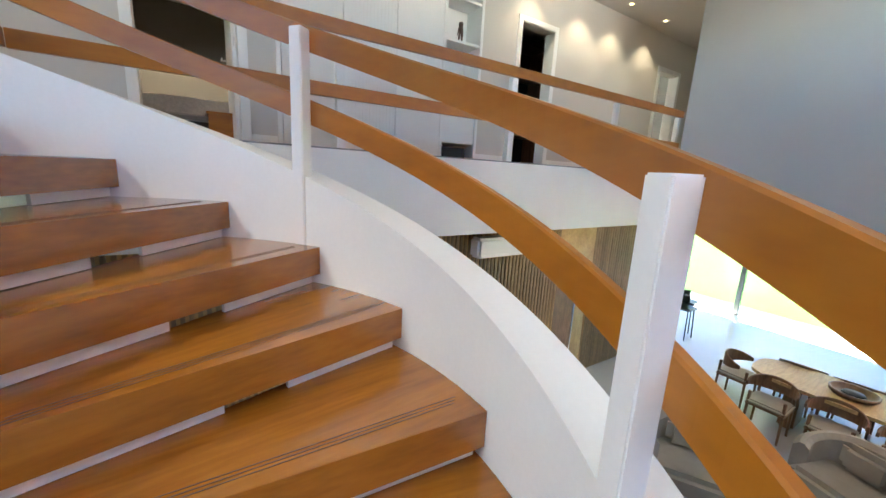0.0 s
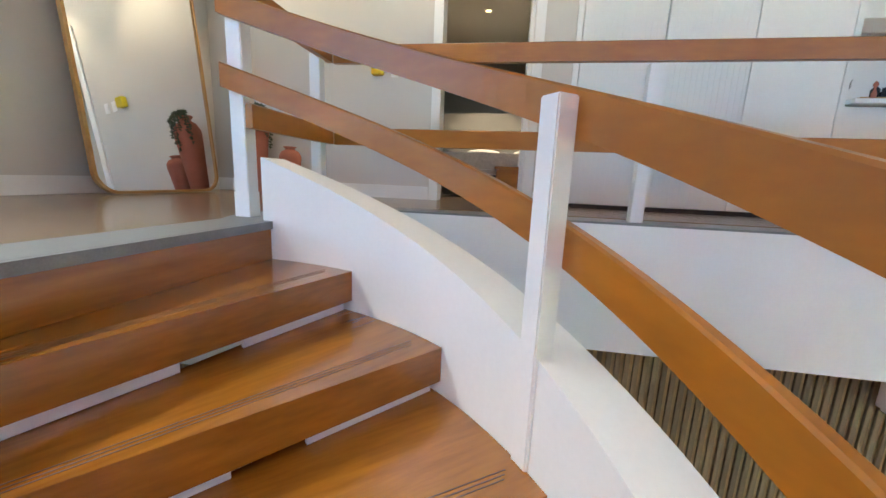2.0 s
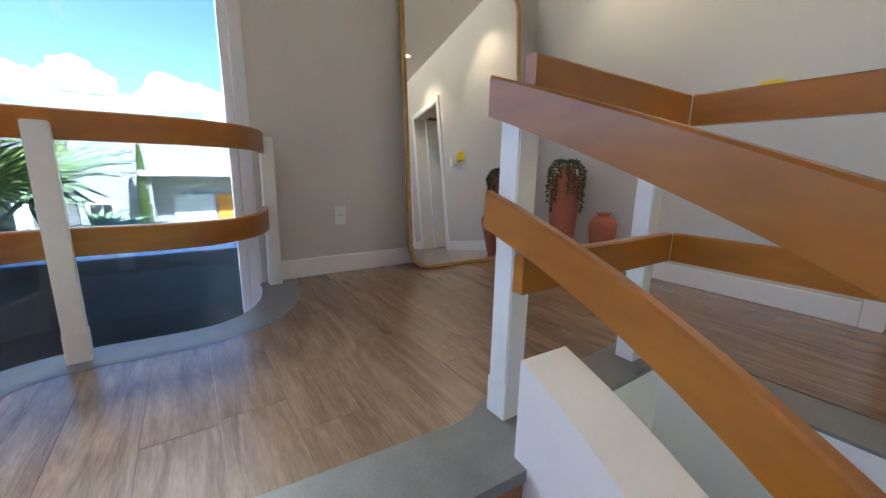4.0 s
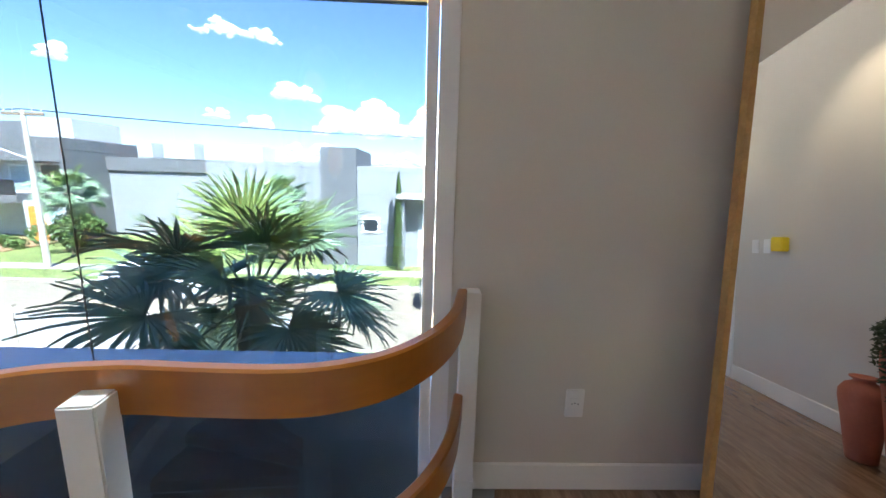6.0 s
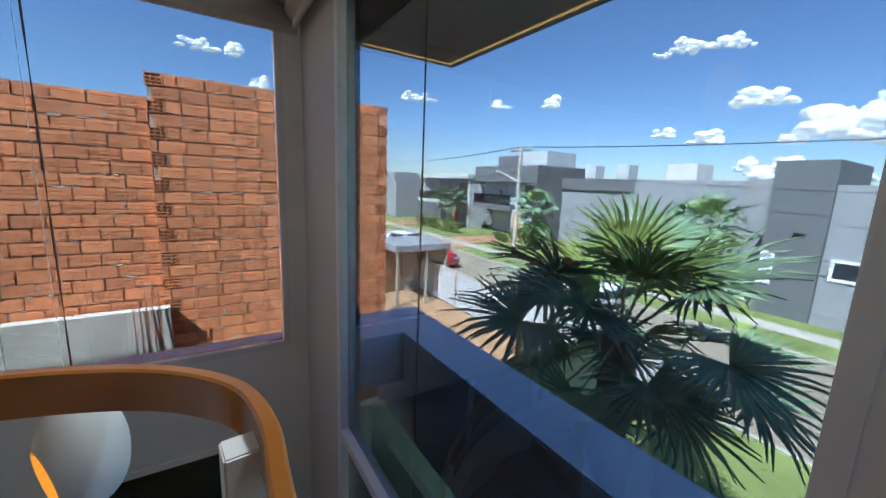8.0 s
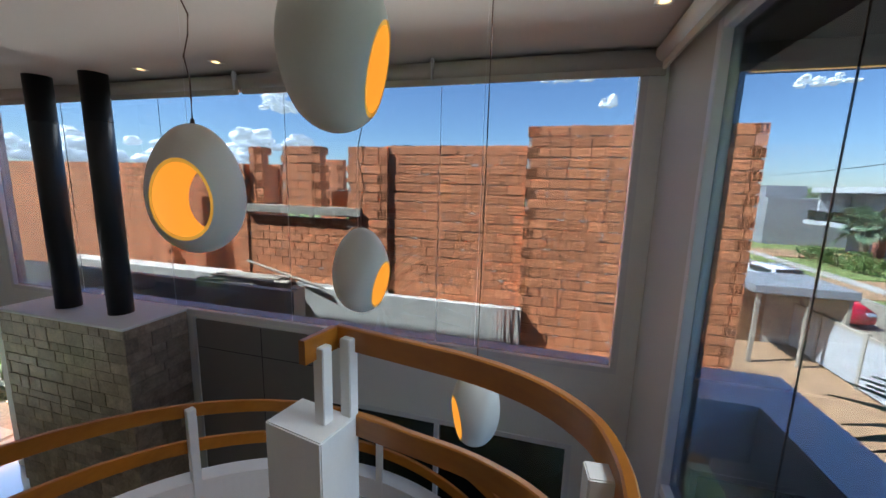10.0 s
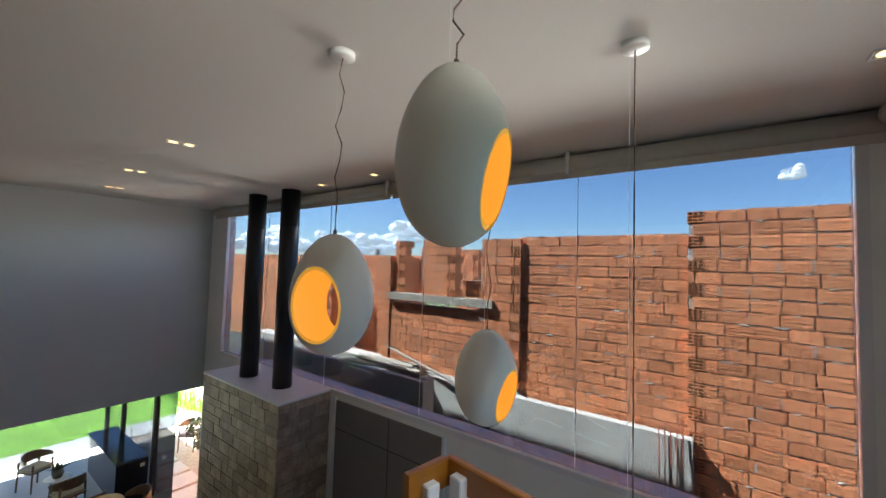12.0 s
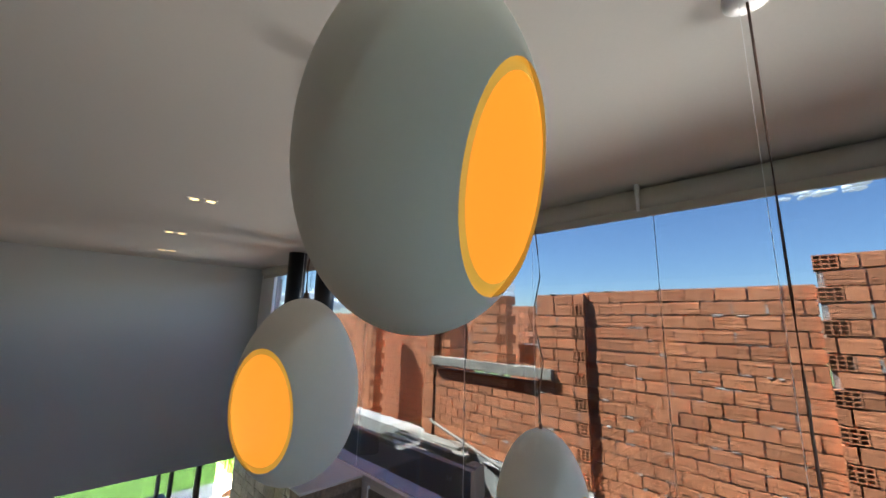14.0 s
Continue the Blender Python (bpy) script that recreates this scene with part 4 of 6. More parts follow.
# ---- bedroom seen through the door ----
bed = thing("bed", "unmade bed with a knitted spread and dark headboard", "bed", "", (3.05, 1.9, 0))
part("base", box((-0.75, -0.9, 0.02), (0.75, 1.1, 0.28), 0.02), BLACK, bed)
part("mattress", box((-0.76, -0.92, 0.28), (0.76, 1.1, 0.50), 0.06), WHITE, bed)
bm = box((-0.80, -0.95, 0.30), (0.80, 0.55, 0.54), 0.05)
bmesh.ops.subdivide_edges(bm, edges=list(bm.edges), cuts=6, use_grid_fill=True)
for v in bm.verts:
    v.co.z += 0.012 * noise.noise(v.co * 7)
part("bedspread", bm, BEDCLOTH, bed, "pale knitted bedspread")
for x in (-0.38, 0.38):
    bm = bmesh.new()
    bmesh.ops.create_icosphere(bm, subdivisions=3, radius=1)
    for v in bm.verts:
        v.co = Vector((x + v.co.x * 0.33, 0.82 + v.co.y * 0.2, 0.60 + v.co.z * 0.11))
    part("pillow", bm, BEDCLOTH, bed, "", True)
part("headboard", box((-1.0, 1.1, 0.0), (1.0, 1.18, 1.15), 0.02), TAUPE, bed)
ns = thing("nightstand", "reddish wooden bedside cabinet", "nightstand", "", (3.2, 0.75, 0))
part("body", box((-0.22, -0.2, 0.05), (0.22, 0.2, 0.34), 0.008), TREAD, ns)
part("top", box((-0.24, -0.22, 0.34), (0.24, 0.22, 0.37), 0.006), TREAD, ns)
for sx in (-0.19, 0.19):
    for sy in (-0.17, 0.17):
        part("leg", box((sx - 0.02, sy - 0.02, 0), (sx + 0.02, sy + 0.02, 0.05)), TREAD, ns)
twin_spot(2.66, 2.25, 0, 2.6, 5.0, 1)
structure("panel_bedroom", boxes(((0.0, 3.2, 0), (4.6, 3.25, 1.35))), TAUPE, "taupe wall panelling behind the bed")
structure("floor_rooms", boxes(((0.0, T, -0.011), (12.6, 4.5, -0.002)), ((B_L, 0.0, -0.011), (B_R, T, -0.002)), ((D_L, 0.0, -0.011), (D_R, T, -0.002)), ((F_L, 0, -0.011), (F_R, T, -0.002))), OAK, "oak floor of the upper rooms", "floor")
# dark room: wardrobe with a lit shelf
wr = thing("wardrobe", "dark wardrobe with open shelves", "wardrobe", "", (7.0, 1.0, 0))
part("back", box((0, 0.52, 0), (1.8, 0.56, 2.5)), BLACK, wr)
for k in range(5):
    part("shelf", box((0, 0.02, 0.05 + 0.55 * k), (1.8, 0.51, 0.08 + 0.55 * k)), DARK_WOOD, wr)
for x in (0, 0.88, 1.77):
    part("upright", box((x, 0, 0), (x + 0.03, 0.52, 2.5)), DARK_WOOD, wr)
# far room with a bright window: its curtain glows in place of daylight
win5 = tagged(new("window_5"), "bright window of the far room", "window", "", "structure")
bars(win5, "frame", FRAME, ((10.6, 4.40, 0.9), (12.2, 4.46, 0.96)), ((10.6, 4.40, 2.2), (12.2, 4.46, 2.26)), ((10.6, 4.40, 0.96), (10.66, 4.46, 2.2)), ((12.14, 4.40, 0.96), (12.2, 4.46, 2.2)))
part("pane", box((10.66, 4.42, 0.96), (12.14, 4.43, 2.2)), lamp_mat("glowing_curtain", (0.95, 0.93, 0.88), 0.5), win5, "white curtain that glows in place of daylight")


# ---- lower hall ----
wgb = bpy.data.objects["wall_ground_back"]
slat_me = None
for k in range(152):
    x = 0.05 + k * 0.066
    if 7.40 < x < 8.30 or x > 10.1:
        continue
    if slat_me is None:
        s = mesh_ob("slat", box((0, -0.022, GROUND_Z + 0.01), (0.036, 0.0, -0.845), 0.003), SLAT_WOOD, wgb)
        slat_me = s.data
    else:
        s = new("slat", slat_me)
        s.parent = wgb
    s.location = (x, -0.87, 0)
ac = thing("air_conditioner", "white split air conditioner on the slatted wall", "air conditioner", "", (5.66, -1.10, -1.19))
bm = box((0, 0, 0), (1.0, 0.205, 0.255), 0.035)
part("body", bm, PLASTIC, ac)
part("louvre", box((0.04, -0.004, 0.015), (0.96, 0.05, 0.05), 0.006), PLASTIC, ac)
part("grille", boxes(*[((0.05, 0.03 + 0.012 * k, 0.256), (0.95, 0.036 + 0.012 * k, 0.2595)) for k in range(10)]), TAUPE, ac)
dg = thing("lower_door", "dark wooden door standing ajar in the slatted wall", "door", "", (8.20, -0.67, GROUND_Z))
lf = part("leaf", box((-0.04, -0.02, 0.01), (0.0, 0.72, 1.88), 0.003), DARK_WOOD, dg)
part("handle", cyl((-0.04, 0.66, 0.95), (-0.1, 0.66, 0.95), 0.01, None, 10), FRAME, lf)
for x in (8.88, 9.0):
    plate("light_switch", (x, -0.894, -2.50), (x + 0.075, -0.894, -2.385), "y", "white switch plate on the slatted wall")
for x in (7.25, 9.8):
    t = thing("floor_uplight", "small round uplight set in the floor, lit warm", "light", "floor uplights", (x, -1.03, GROUND_Z))
    part("ring", cyl((0, 0, 0.0), (0, 0, 0.006), 0.06, None, 24), FRAME, t)
    part("lens", cyl((0, 0, 0.0062), (0, 0, 0.008), 0.042, None, 24), LED, t)
    l = new("uplight", bpy.data.lights.new("uplight", "SPOT"))
    l.data.energy, l.data.color, l.data.spot_size, l.data.spot_blend, l.data.shadow_soft_size = 1.5, (1, 0.6, 0.28), radians(70), 0.8, 0.03
    l.matrix_world = look((x, -1.03, GROUND_Z + 0.03), (x, -0.92, GROUND_Z + 1.5))
structure("wall_inner_panel", boxes(((3.47, -6.029, GROUND_Z), (5.35, -6.005, SW_B - 0.06))), TAUPE, "taupe panels beside the fireplace")
for x, z0, z1 in ((3.45, GROUND_Z, SW_B - 0.03), (5.36, GROUND_Z, SW_B - 0.03)):
    structure("trim", box((x - 0.02, -6.03, z0), (x + 0.02, -5.99, z1), 0.003), FRAME, "white edge trim of the panel", "trim")
structure("trim_line", boxes(((3.47, -6.006, -0.62), (5.34, -6.001, -0.612)), ((4.3, -6.006, GROUND_Z), (4.308, -6.001, SW_B - 0.06))), BLACK, "dark joint between the panels", "trim")


# ---- fireplace ----
def fireplace():
    t = thing("fireplace", "stone-clad chimney breast with a white top", "fireplace", "", (5.50, -6.02, GROUND_Z))
    w, d, h = 2.21, 0.80, 3.362
    part("core", box((0.02, 0.0, 0), (w - 0.02, d - 0.02, h)), STONECLAD, t)
    part("top_slab", box((-0.012, 0.0, h), (w + 0.012, d + 0.012, h + 0.03), 0.004), WHITE, t, "white plastered top")
    rg = random.Random(11)
    z = 0.9
    while z < h - 0.02:
        hh = min(rg.uniform(0.10, 0.19), h - z)
        for face in ("front", "left"):
            x = 0.0
            L = w if face == "front" else d
            while x < L - 0.01:
                l = min(rg.uniform(0.12, 0.36), L - x)
                o = rg.uniform(0.0, 0.008)
                if face == "front":
                    bm = box((x + 0.002, d - 0.022, z + 0.002), (x + l - 0.002, d - 0.01 + o, z + hh - 0.002), 0.004)
                else:
                    bm = box((0.018 - 0.012 - o, x + 0.002, z + 0.002), (0.02, x + l - 0.002, z + hh - 0.002), 0.004)
                part("stone", bm, STONECLAD, t)
                x += l
        z += hh
    return t


fireplace()
for x, y in ((6.98, -5.58), (6.10, -5.62)):
    t = thing("flue_pipe", "black round steel flue pipe rising to the ceiling", "flue", "fireplace flues", (x, y, -0.107))
    part("pipe", cyl((0, 0, 0), (0, 0, CEIL_Z + 0.107), 0.135, None, 40), BLACK, t, "", True)
    part("seam_ring", cyl((0, 0, 2.35), (0, 0, 2.362), 0.1365, None, 40), BLACK, t, "", True)


# ---- dining area ----
def dining_chair(x, y, rz, group="dining chairs"):
    t = thing("dining_chair", "dark wooden dining chair with curved back and beige seat", "chair", group, (x, y, GROUND_Z), rz)
    for sx in (-1, 1):
        for sy in (-1, 1):
            part("leg", cyl((sx * 0.20, sy * 0.19, 0), (sx * 0.19, sy * 0.18, 0.64 if sy < 0 else 0.60), 0.014, 0.02, 10), DARK_WOOD, t)
    part("seat_frame", box((-0.22, -0.21, 0.40), (0.22, 0.21, 0.435), 0.012), DARK_WOOD, t)
    part("seat", box((-0.225, -0.215, 0.435), (0.225, 0.22, 0.49), 0.024), FABRIC, t, "beige upholstered seat pad")
    pts = [(0.27 * math.cos(radians(a)), 0.06 + 0.25 * math.sin(radians(a)) * -1) for a in range(-10, 191, 12)]
    n = len(pts)
    zt = [0.69 + 0.10 * math.sin(math.pi * i / (n - 1)) for i in range(n)]
    zb = [0.635 - 0.06 * math.sin(math.pi * i / (n - 1)) for i in range(n)]
    part("backrest", sweep([Vector(p) for p in pts], 0.013, zb, zt), DARK_WOOD, t)
    return t


tb = thing("dining_table", "long rounded light wood dining table", "table", "", (9.87, -3.86, GROUND_Z))
TL, TW = 1.02, 0.47
prof = []
for k in range(48):
    a = 2 * math.pi * k / 48
    c, s = math.cos(a), math.sin(a)
    prof.append((TW * abs(c) ** 0.55 * (1 if c >= 0 else -1), TL * abs(s) ** 0.55 * (1 if s >= 0 else -1)))
part("tabletop", slab(prof, 0.70, 0.745), LIGHT_WOOD, tb)
for y in (-0.5, 0.5):
    part("pedestal", box((-0.22, y - 0.09, 0.0), (0.22, y + 0.09, 0.70), 0.03), DARK_WOOD, tb)
first = None
for k, y in enumerate((-4.48, -3.86, -3.24)):
    for sx, rz in ((-1, 90), (1, -90)):
        x = 9.87 + sx * 0.60
        if first is None:
            first = dining_chair(x, y, rz)
        else:
            copy_thing(first, pose(x, y, GROUND_Z, 0, 0, rz))
copy_thing(first, pose(9.85, -2.66, GROUND_Z, 0, 0, 176))
copy_thing(first, pose(9.90, -5.08, GROUND_Z, 0, 0, 4))
bw = thing("wooden_bowl", "carved round wooden bowl on the dining table", "bowl", "", (9.87, -3.88, GROUND_Z + 0.746))
part("bowl", lathe([(0, 0), (0.2, 0), (0.24, 0.04), (0.245, 0.075), (0.225, 0.075), (0.2, 0.03), (0.0, 0.025)], 32), DARK_WOOD, bw, "", True)
part("filling", lathe([(0, 0.03), (0.12, 0.032), (0.1, 0.05), (0.0, 0.055)], 16), BLACK, bw, "", True)


def armchair(x, y, rz, scale=1.0):
    t = thing("armchair", "rounded beige upholstered armchair with a cushion", "armchair", "beige armchairs", (x, y, GROUND_Z), rz)
    pts = [Vector((0.42 * math.cos(radians(a)), 0.38 * math.sin(radians(a)))) for a in range(-30, 211, 12)]
    n = len(pts)
    zt = [0.62 + 0.14 * math.sin(math.pi * i / (n - 1)) for i in range(n)]
    part("shell_back", sweep(pts, 0.07, [0.12] * n, zt, bevel=0.05), FABRIC, t)
    part("seat", box((-0.36, -0.36, 0.16), (0.36, 0.30, 0.42), 0.06), FABRIC, t)
    part("cushion", box((-0.22, 0.10, 0.42), (0.22, 0.26, 0.74), 0.07), FABRIC, t)
    for sx in (-0.3, 0.3):
        for sy in (-0.25, 0.25):
            part("leg", cyl((sx, sy, 0), (sx, sy, 0.17), 0.016, 0.022, 10), DARK_WOOD, t)
    return t


armchair(7.15, -3.15, -60), armchair(8.3, -4.2, -110)
bc = thing("black_cabinet", "low glossy black island cabinet with glass screens", "cabinet", "", (11.05, -5.56, GROUND_Z))
part("body", box((0.02, 0.02, 0.0), (2.3, 0.52, 0.86), 0.004), BLACK_GLOSS, bc)
part("top", box((0, 0, 0.862), (2.34, 0.56, 0.90), 0.004), BLACK_GLOSS, bc)
part("end_panel", box((-0.004, 0.0, 0.0), (0.018, 0.55, 0.86), 0.003), BLACK, bc)
sc_ = part("socket_plate", box((-0.012, 0.06, 0.7), (-0.005, 0.14, 0.78), 0.002), PLASTIC, bc)
bar = thing("bar_stool", "black bar stool with a low back", "stool", "black stools", (11.7, -0.98, GROUND_Z))
for sx in (-0.17, 0.17):
    for sy in (-0.17, 0.17):
        part("leg", cyl((sx, sy, 0), (sx * 0.8, sy * 0.8, 0.66), 0.011, None, 8), BLACK, bar)
part("seat", box((-0.2, -0.2, 0.66), (0.2, 0.2, 0.72), 0.025), BLACK, bar)
part("backrest", sweep([Vector((0.2 * math.cos(radians(a)), 0.2 * math.sin(radians(a)))) for a in range(0, 181, 15)], 0.012, 0.74, 0.92), BLACK, bar)
copy_thing(bar, pose(12.2, -0.8, GROUND_Z, 0, 0, 10))
lc = [dining_chair(13.3, -4.15, 120, "lounge chairs"), dining_chair(11.55, -4.40, -80, "lounge chairs")]
st = thing("side_table", "small round metal side table", "table", "", (12.3, -4.35, GROUND_Z))
part("top", cyl((0, 0, 0.48), (0, 0, 0.50), 0.22, None, 28), FRAME, st)
for a in (0, 120, 240):
    part("leg", cyl((0.16 * math.cos(radians(a)), 0.16 * math.sin(radians(a)), 0), (0.12 * math.cos(radians(a)), 0.12 * math.sin(radians(a)), 0.48), 0.009, None, 8), BLACK, st)
pp = thing("potted_plant", "small green plant in a round pot on the side table", "plant", "", (12.3, -4.35, GROUND_Z + 0.5))
part("pot", lathe([(0, 0), (0.07, 0), (0.1, 0.08), (0.09, 0.16), (0.0, 0.15)], 20), TAUPE, pp, "", True)
bm = bmesh.new()
rg = random.Random(4)
for k in range(60):
    a, e = rg.random() * 6.28, rg.uniform(0.2, 1.2)
    p = Vector((0, 0, 0.15))
    add_cyl(bm, p, p + Vector((math.cos(a) * math.sin(e), math.sin(a) * math.sin(e), math.cos(e))) * rg.uniform(0.12, 0.26), 0.012, 0.002, 4)
part("leaves", bm, LEAF, pp)

# ---- outdoors: parapet, planter and garden ----
par = tagged(new("parapet"), "white parapet beam, blue sky light put into its colour, with stained cement inside", "parapet", "", "structure")
part("beam", boxes(((-1.02, -5.78, -0.78), (-0.62, 4.5, 0.13)), ((-0.62, -5.78, -0.32), (-0.202, -5.20, 0.13))), PARAPET, par)
part("inner_face", boxes(((-0.618, -5.19, -0.78), (-0.612, 4.5, 0.118))), BOARD_CONCRETE, par, "dark stained cement inner face")
structure("wall_front_garden", boxes(((-1.10, -6.4, GROUND_Z - 0.12), (-1.02, 4.5, -1.9))), GREENWALL, "low green garden wall")
structure("wall_side_garden", boxes(((-6.0, -6.62, GROUND_Z - 0.12), (9.5, -6.50, -1.35))), GREENWALL, "green boundary wall beside the house")
structure("floor_planter", boxes(((-1.02, -6.4, GROUND_Z - 0.12), (-0.2, 4.5, GROUND_Z - 0.06))), SOIL, "planted soil strip below the window", "soil")
HG = GROUND_Z - 0.12
structure("road", boxes(((-15.2, -120, HG - 0.02), (-8.6, 90, HG + 0.012))), ROADM, "pale dusty paved road", "road")
structure("verge_near", boxes(((-8.6, -5.6, HG), (-5.6, 60, HG + 0.05))), GRASS, "grass verge in front of the house", "grass")
structure("kerb_near", boxes(((-8.72, -90, HG - 0.02), (-8.6, 60, HG + 0.07))), WALKM, "concrete kerb", "kerb")
structure("kerb_far", boxes(((-15.32, -110, HG - 0.02), (-15.2, 80, HG + 0.07))), WALKM, "concrete kerb", "kerb")
structure("verge_far", boxes(((-17.0, -26.0, HG), (-15.32, 60, HG + 0.06)), ((-17.0, -60, HG), (-15.32, -32, HG + 0.06))), GRASS, "grass verge across the road", "grass")
structure("pavement_far", boxes(((-18.1, -70, HG), (-17.0, 60, HG + 0.064))), WALKM, "concrete footpath across the road", "pavement")
structure("driveway", boxes(((-26, -31.5, HG), (-18.1, -27.6, HG + 0.07)), ((-17.0, -31.8, HG), (-15.32, -26.2, HG + 0.066)), ((-26, -46, HG), (-18.1, -41, HG + 0.07))), SOIL, "reddish driveway of the house across", "driveway")
structure("pavement_house", boxes(((-5.6, -40, HG), (-1.1, 40, HG + 0.03))), WALKM, "pale paved forecourt", "pavement")

# garden behind the dining glass
structure("terrace", boxes(((14.76, -12, GROUND_Z - 0.1), (15.75, 12, GROUND_Z - 0.01))), mat("pale_terrace_stone", (0.48, 0.46, 0.43), 0.7, var=0.08), "pale stone terrace edge", "pavement")
structure("garden_lawn", boxes(((15.75, -14, GROUND_Z - 0.1), (42, 20, GROUND_Z - 0.03))), LAWN_BRIGHT, "bright green back lawn", "grass")
structure("gravel_bed", boxes(((9.9, -8.4, GROUND_Z - 0.1), (14.76, -5.72, GROUND_Z - 0.05))), mat("brown_gravel", (0.30, 0.24, 0.18), 0.95, var=0.5, scale=30, fine=90, bump=0.9), "brown gravel bed along the side", "gravel")
sp = tagged(new("stepping_path"), "square pale stepping slabs in gravel", "path", "", "structure")
for k in range(6):
    part("slab", box((10.2 + 0.72 * k, -6.62, GROUND_Z - 0.06), (10.8 + 0.72 * k, -5.84, GROUND_Z - 0.015), 0.01), WALKM, sp)
structure("wall_garden_end", boxes(((9.6, -8.6, HG), (40, -8.4, -1.4)), ((42, -14, HG), (42.3, 20, -1.3))), mat("cream_boundary_paint", (0.55, 0.53, 0.42), 0.8), "cream boundary wall of the garden")


def reeds(name, x0, x1, y0, y1, z, n, h, label, m):
    bm = bmesh.new()
    rg = random.Random(n)
    for k in range(n):
        p = Vector((rg.uniform(x0, x1), rg.uniform(y0, y1), z))
        a = rg.random() * 6.28
        tip = p + Vector((math.cos(a) * 0.25 * h, math.sin(a) * 0.25 * h, h * rg.uniform(0.6, 1)))
        w = Vector((-math.sin(a), math.cos(a), 0)) * 0.018
        mid = (p + tip) / 2 + Vector((0, 0, 0.08 * h))
        vs = [bm.verts.new(q) for q in (p - w, p + w, mid + w * 0.8, tip, mid - w * 0.8)]
        bm.faces.new(vs)
    return tagged(mesh_ob(name, bm, m), label, "plant", "", "stuff")


reeds("reed_hedge", 12.5, 24, -8.35, -7.95, GROUND_Z - 0.05, 420, 1.0, "tall green reeds along the garden wall", LAWN_BRIGHT)
oc = dining_chair(12.7, -7.0, 40, "garden chairs")
bm = bmesh.new()
rg = random.Random(21)
pl = thing("garden_shrub", "dark leafy shrub beside the stepping slabs", "shrub", "", (11.6, -7.0, GROUND_Z - 0.05))
for k in range(9):
    a = rg.random() * 6.28
    add_cyl(bm, (0, 0, 0), (math.cos(a) * 0.25, math.sin(a) * 0.25, 0.6 + 0.3 * rg.random()), 0.015, 0.006, 6)
part("stems", bm, TRUNK, pl)


def leaf_cloud(bm, n, centre, radii, size, rg):
    """Many small separate leaves through a lumpy volume."""
    lumps = [(Vector((rg.uniform(-0.6, 0.6) * radii[0], rg.uniform(-0.6, 0.6) * radii[1], rg.uniform(-0.4, 0.6) * radii[2])), rg.uniform(0.3, 0.55)) for _ in range(9)]
    for _ in range(n):
        c, s = lumps[rg.randrange(9)]
        d = Vector((rg.gauss(0, 1), rg.gauss(0, 1), rg.gauss(0, 1))).normalized() * (0.6 + 0.4 * rg.random())
        p = Vector(centre) + c + Vector((d.x * radii[0] * s, d.y * radii[1] * s, d.z * radii[2] * s))
        u = Vector((rg.gauss(0, 1), rg.gauss(0, 1), rg.gauss(0, 1))).normalized() * size * rg.uniform(0.6, 1.3)
        v = u.cross(Vector((rg.gauss(0, 1), rg.gauss(0, 1), rg.gauss(0, 1)))).normalized() * size * 0.45
        q = [bm.verts.new(p + w) for w in (-u, v, u, -v)]
        bm.faces.new(q)


bm = bmesh.new()
leaf_cloud(bm, 700, (0, 0, 0.75), (0.45, 0.45, 0.5), 0.07, rg)
part("leaves", bm, LEAF, pl)


def fern(x, y, z, r, seed, n=26):
    t = thing("planter_fern", "dark green arching plant in the strip below the window", "plant", "planter plants", (x, y, z))
    rg = random.Random(seed)
    for k in range(n):
        a, e = rg.random() * 6.28, rg.uniform(0.4, 1.25)
        L = r * rg.uniform(0.7, 1.1)
        bm = bmesh.new()
        prev = None
        for i in range(7):
            u = i / 6
            p = Vector((math.cos(a) * L * u * math.cos(e * (1 - u * 0.7)), math.sin(a) * L * u * math.cos(e * (1 - u * 0.7)), L * (u * math.sin(e) - 0.45 * u * u)))
            w = Vector((-math.sin(a), math.cos(a), 0)) * 0.035 * (1 - u) * (0.3 + u) * 2.2
            cur = (bm.verts.new(p - w), bm.verts.new(p + w + Vector((0, 0, 0.0001))))
            if prev:
                bm.faces.new((prev[0], prev[1], cur[1], cur[0]))
            prev = cur
        part("frond", bm, PALM, t)
    return t


for k, (x, y) in enumerate(((-0.55, -4.7), (-0.6, -3.9), (-0.5, -3.2), (-0.6, -2.5), (-0.45, -5.5))):
    fern(x, y, GROUND_Z - 0.06, 1.25, k)


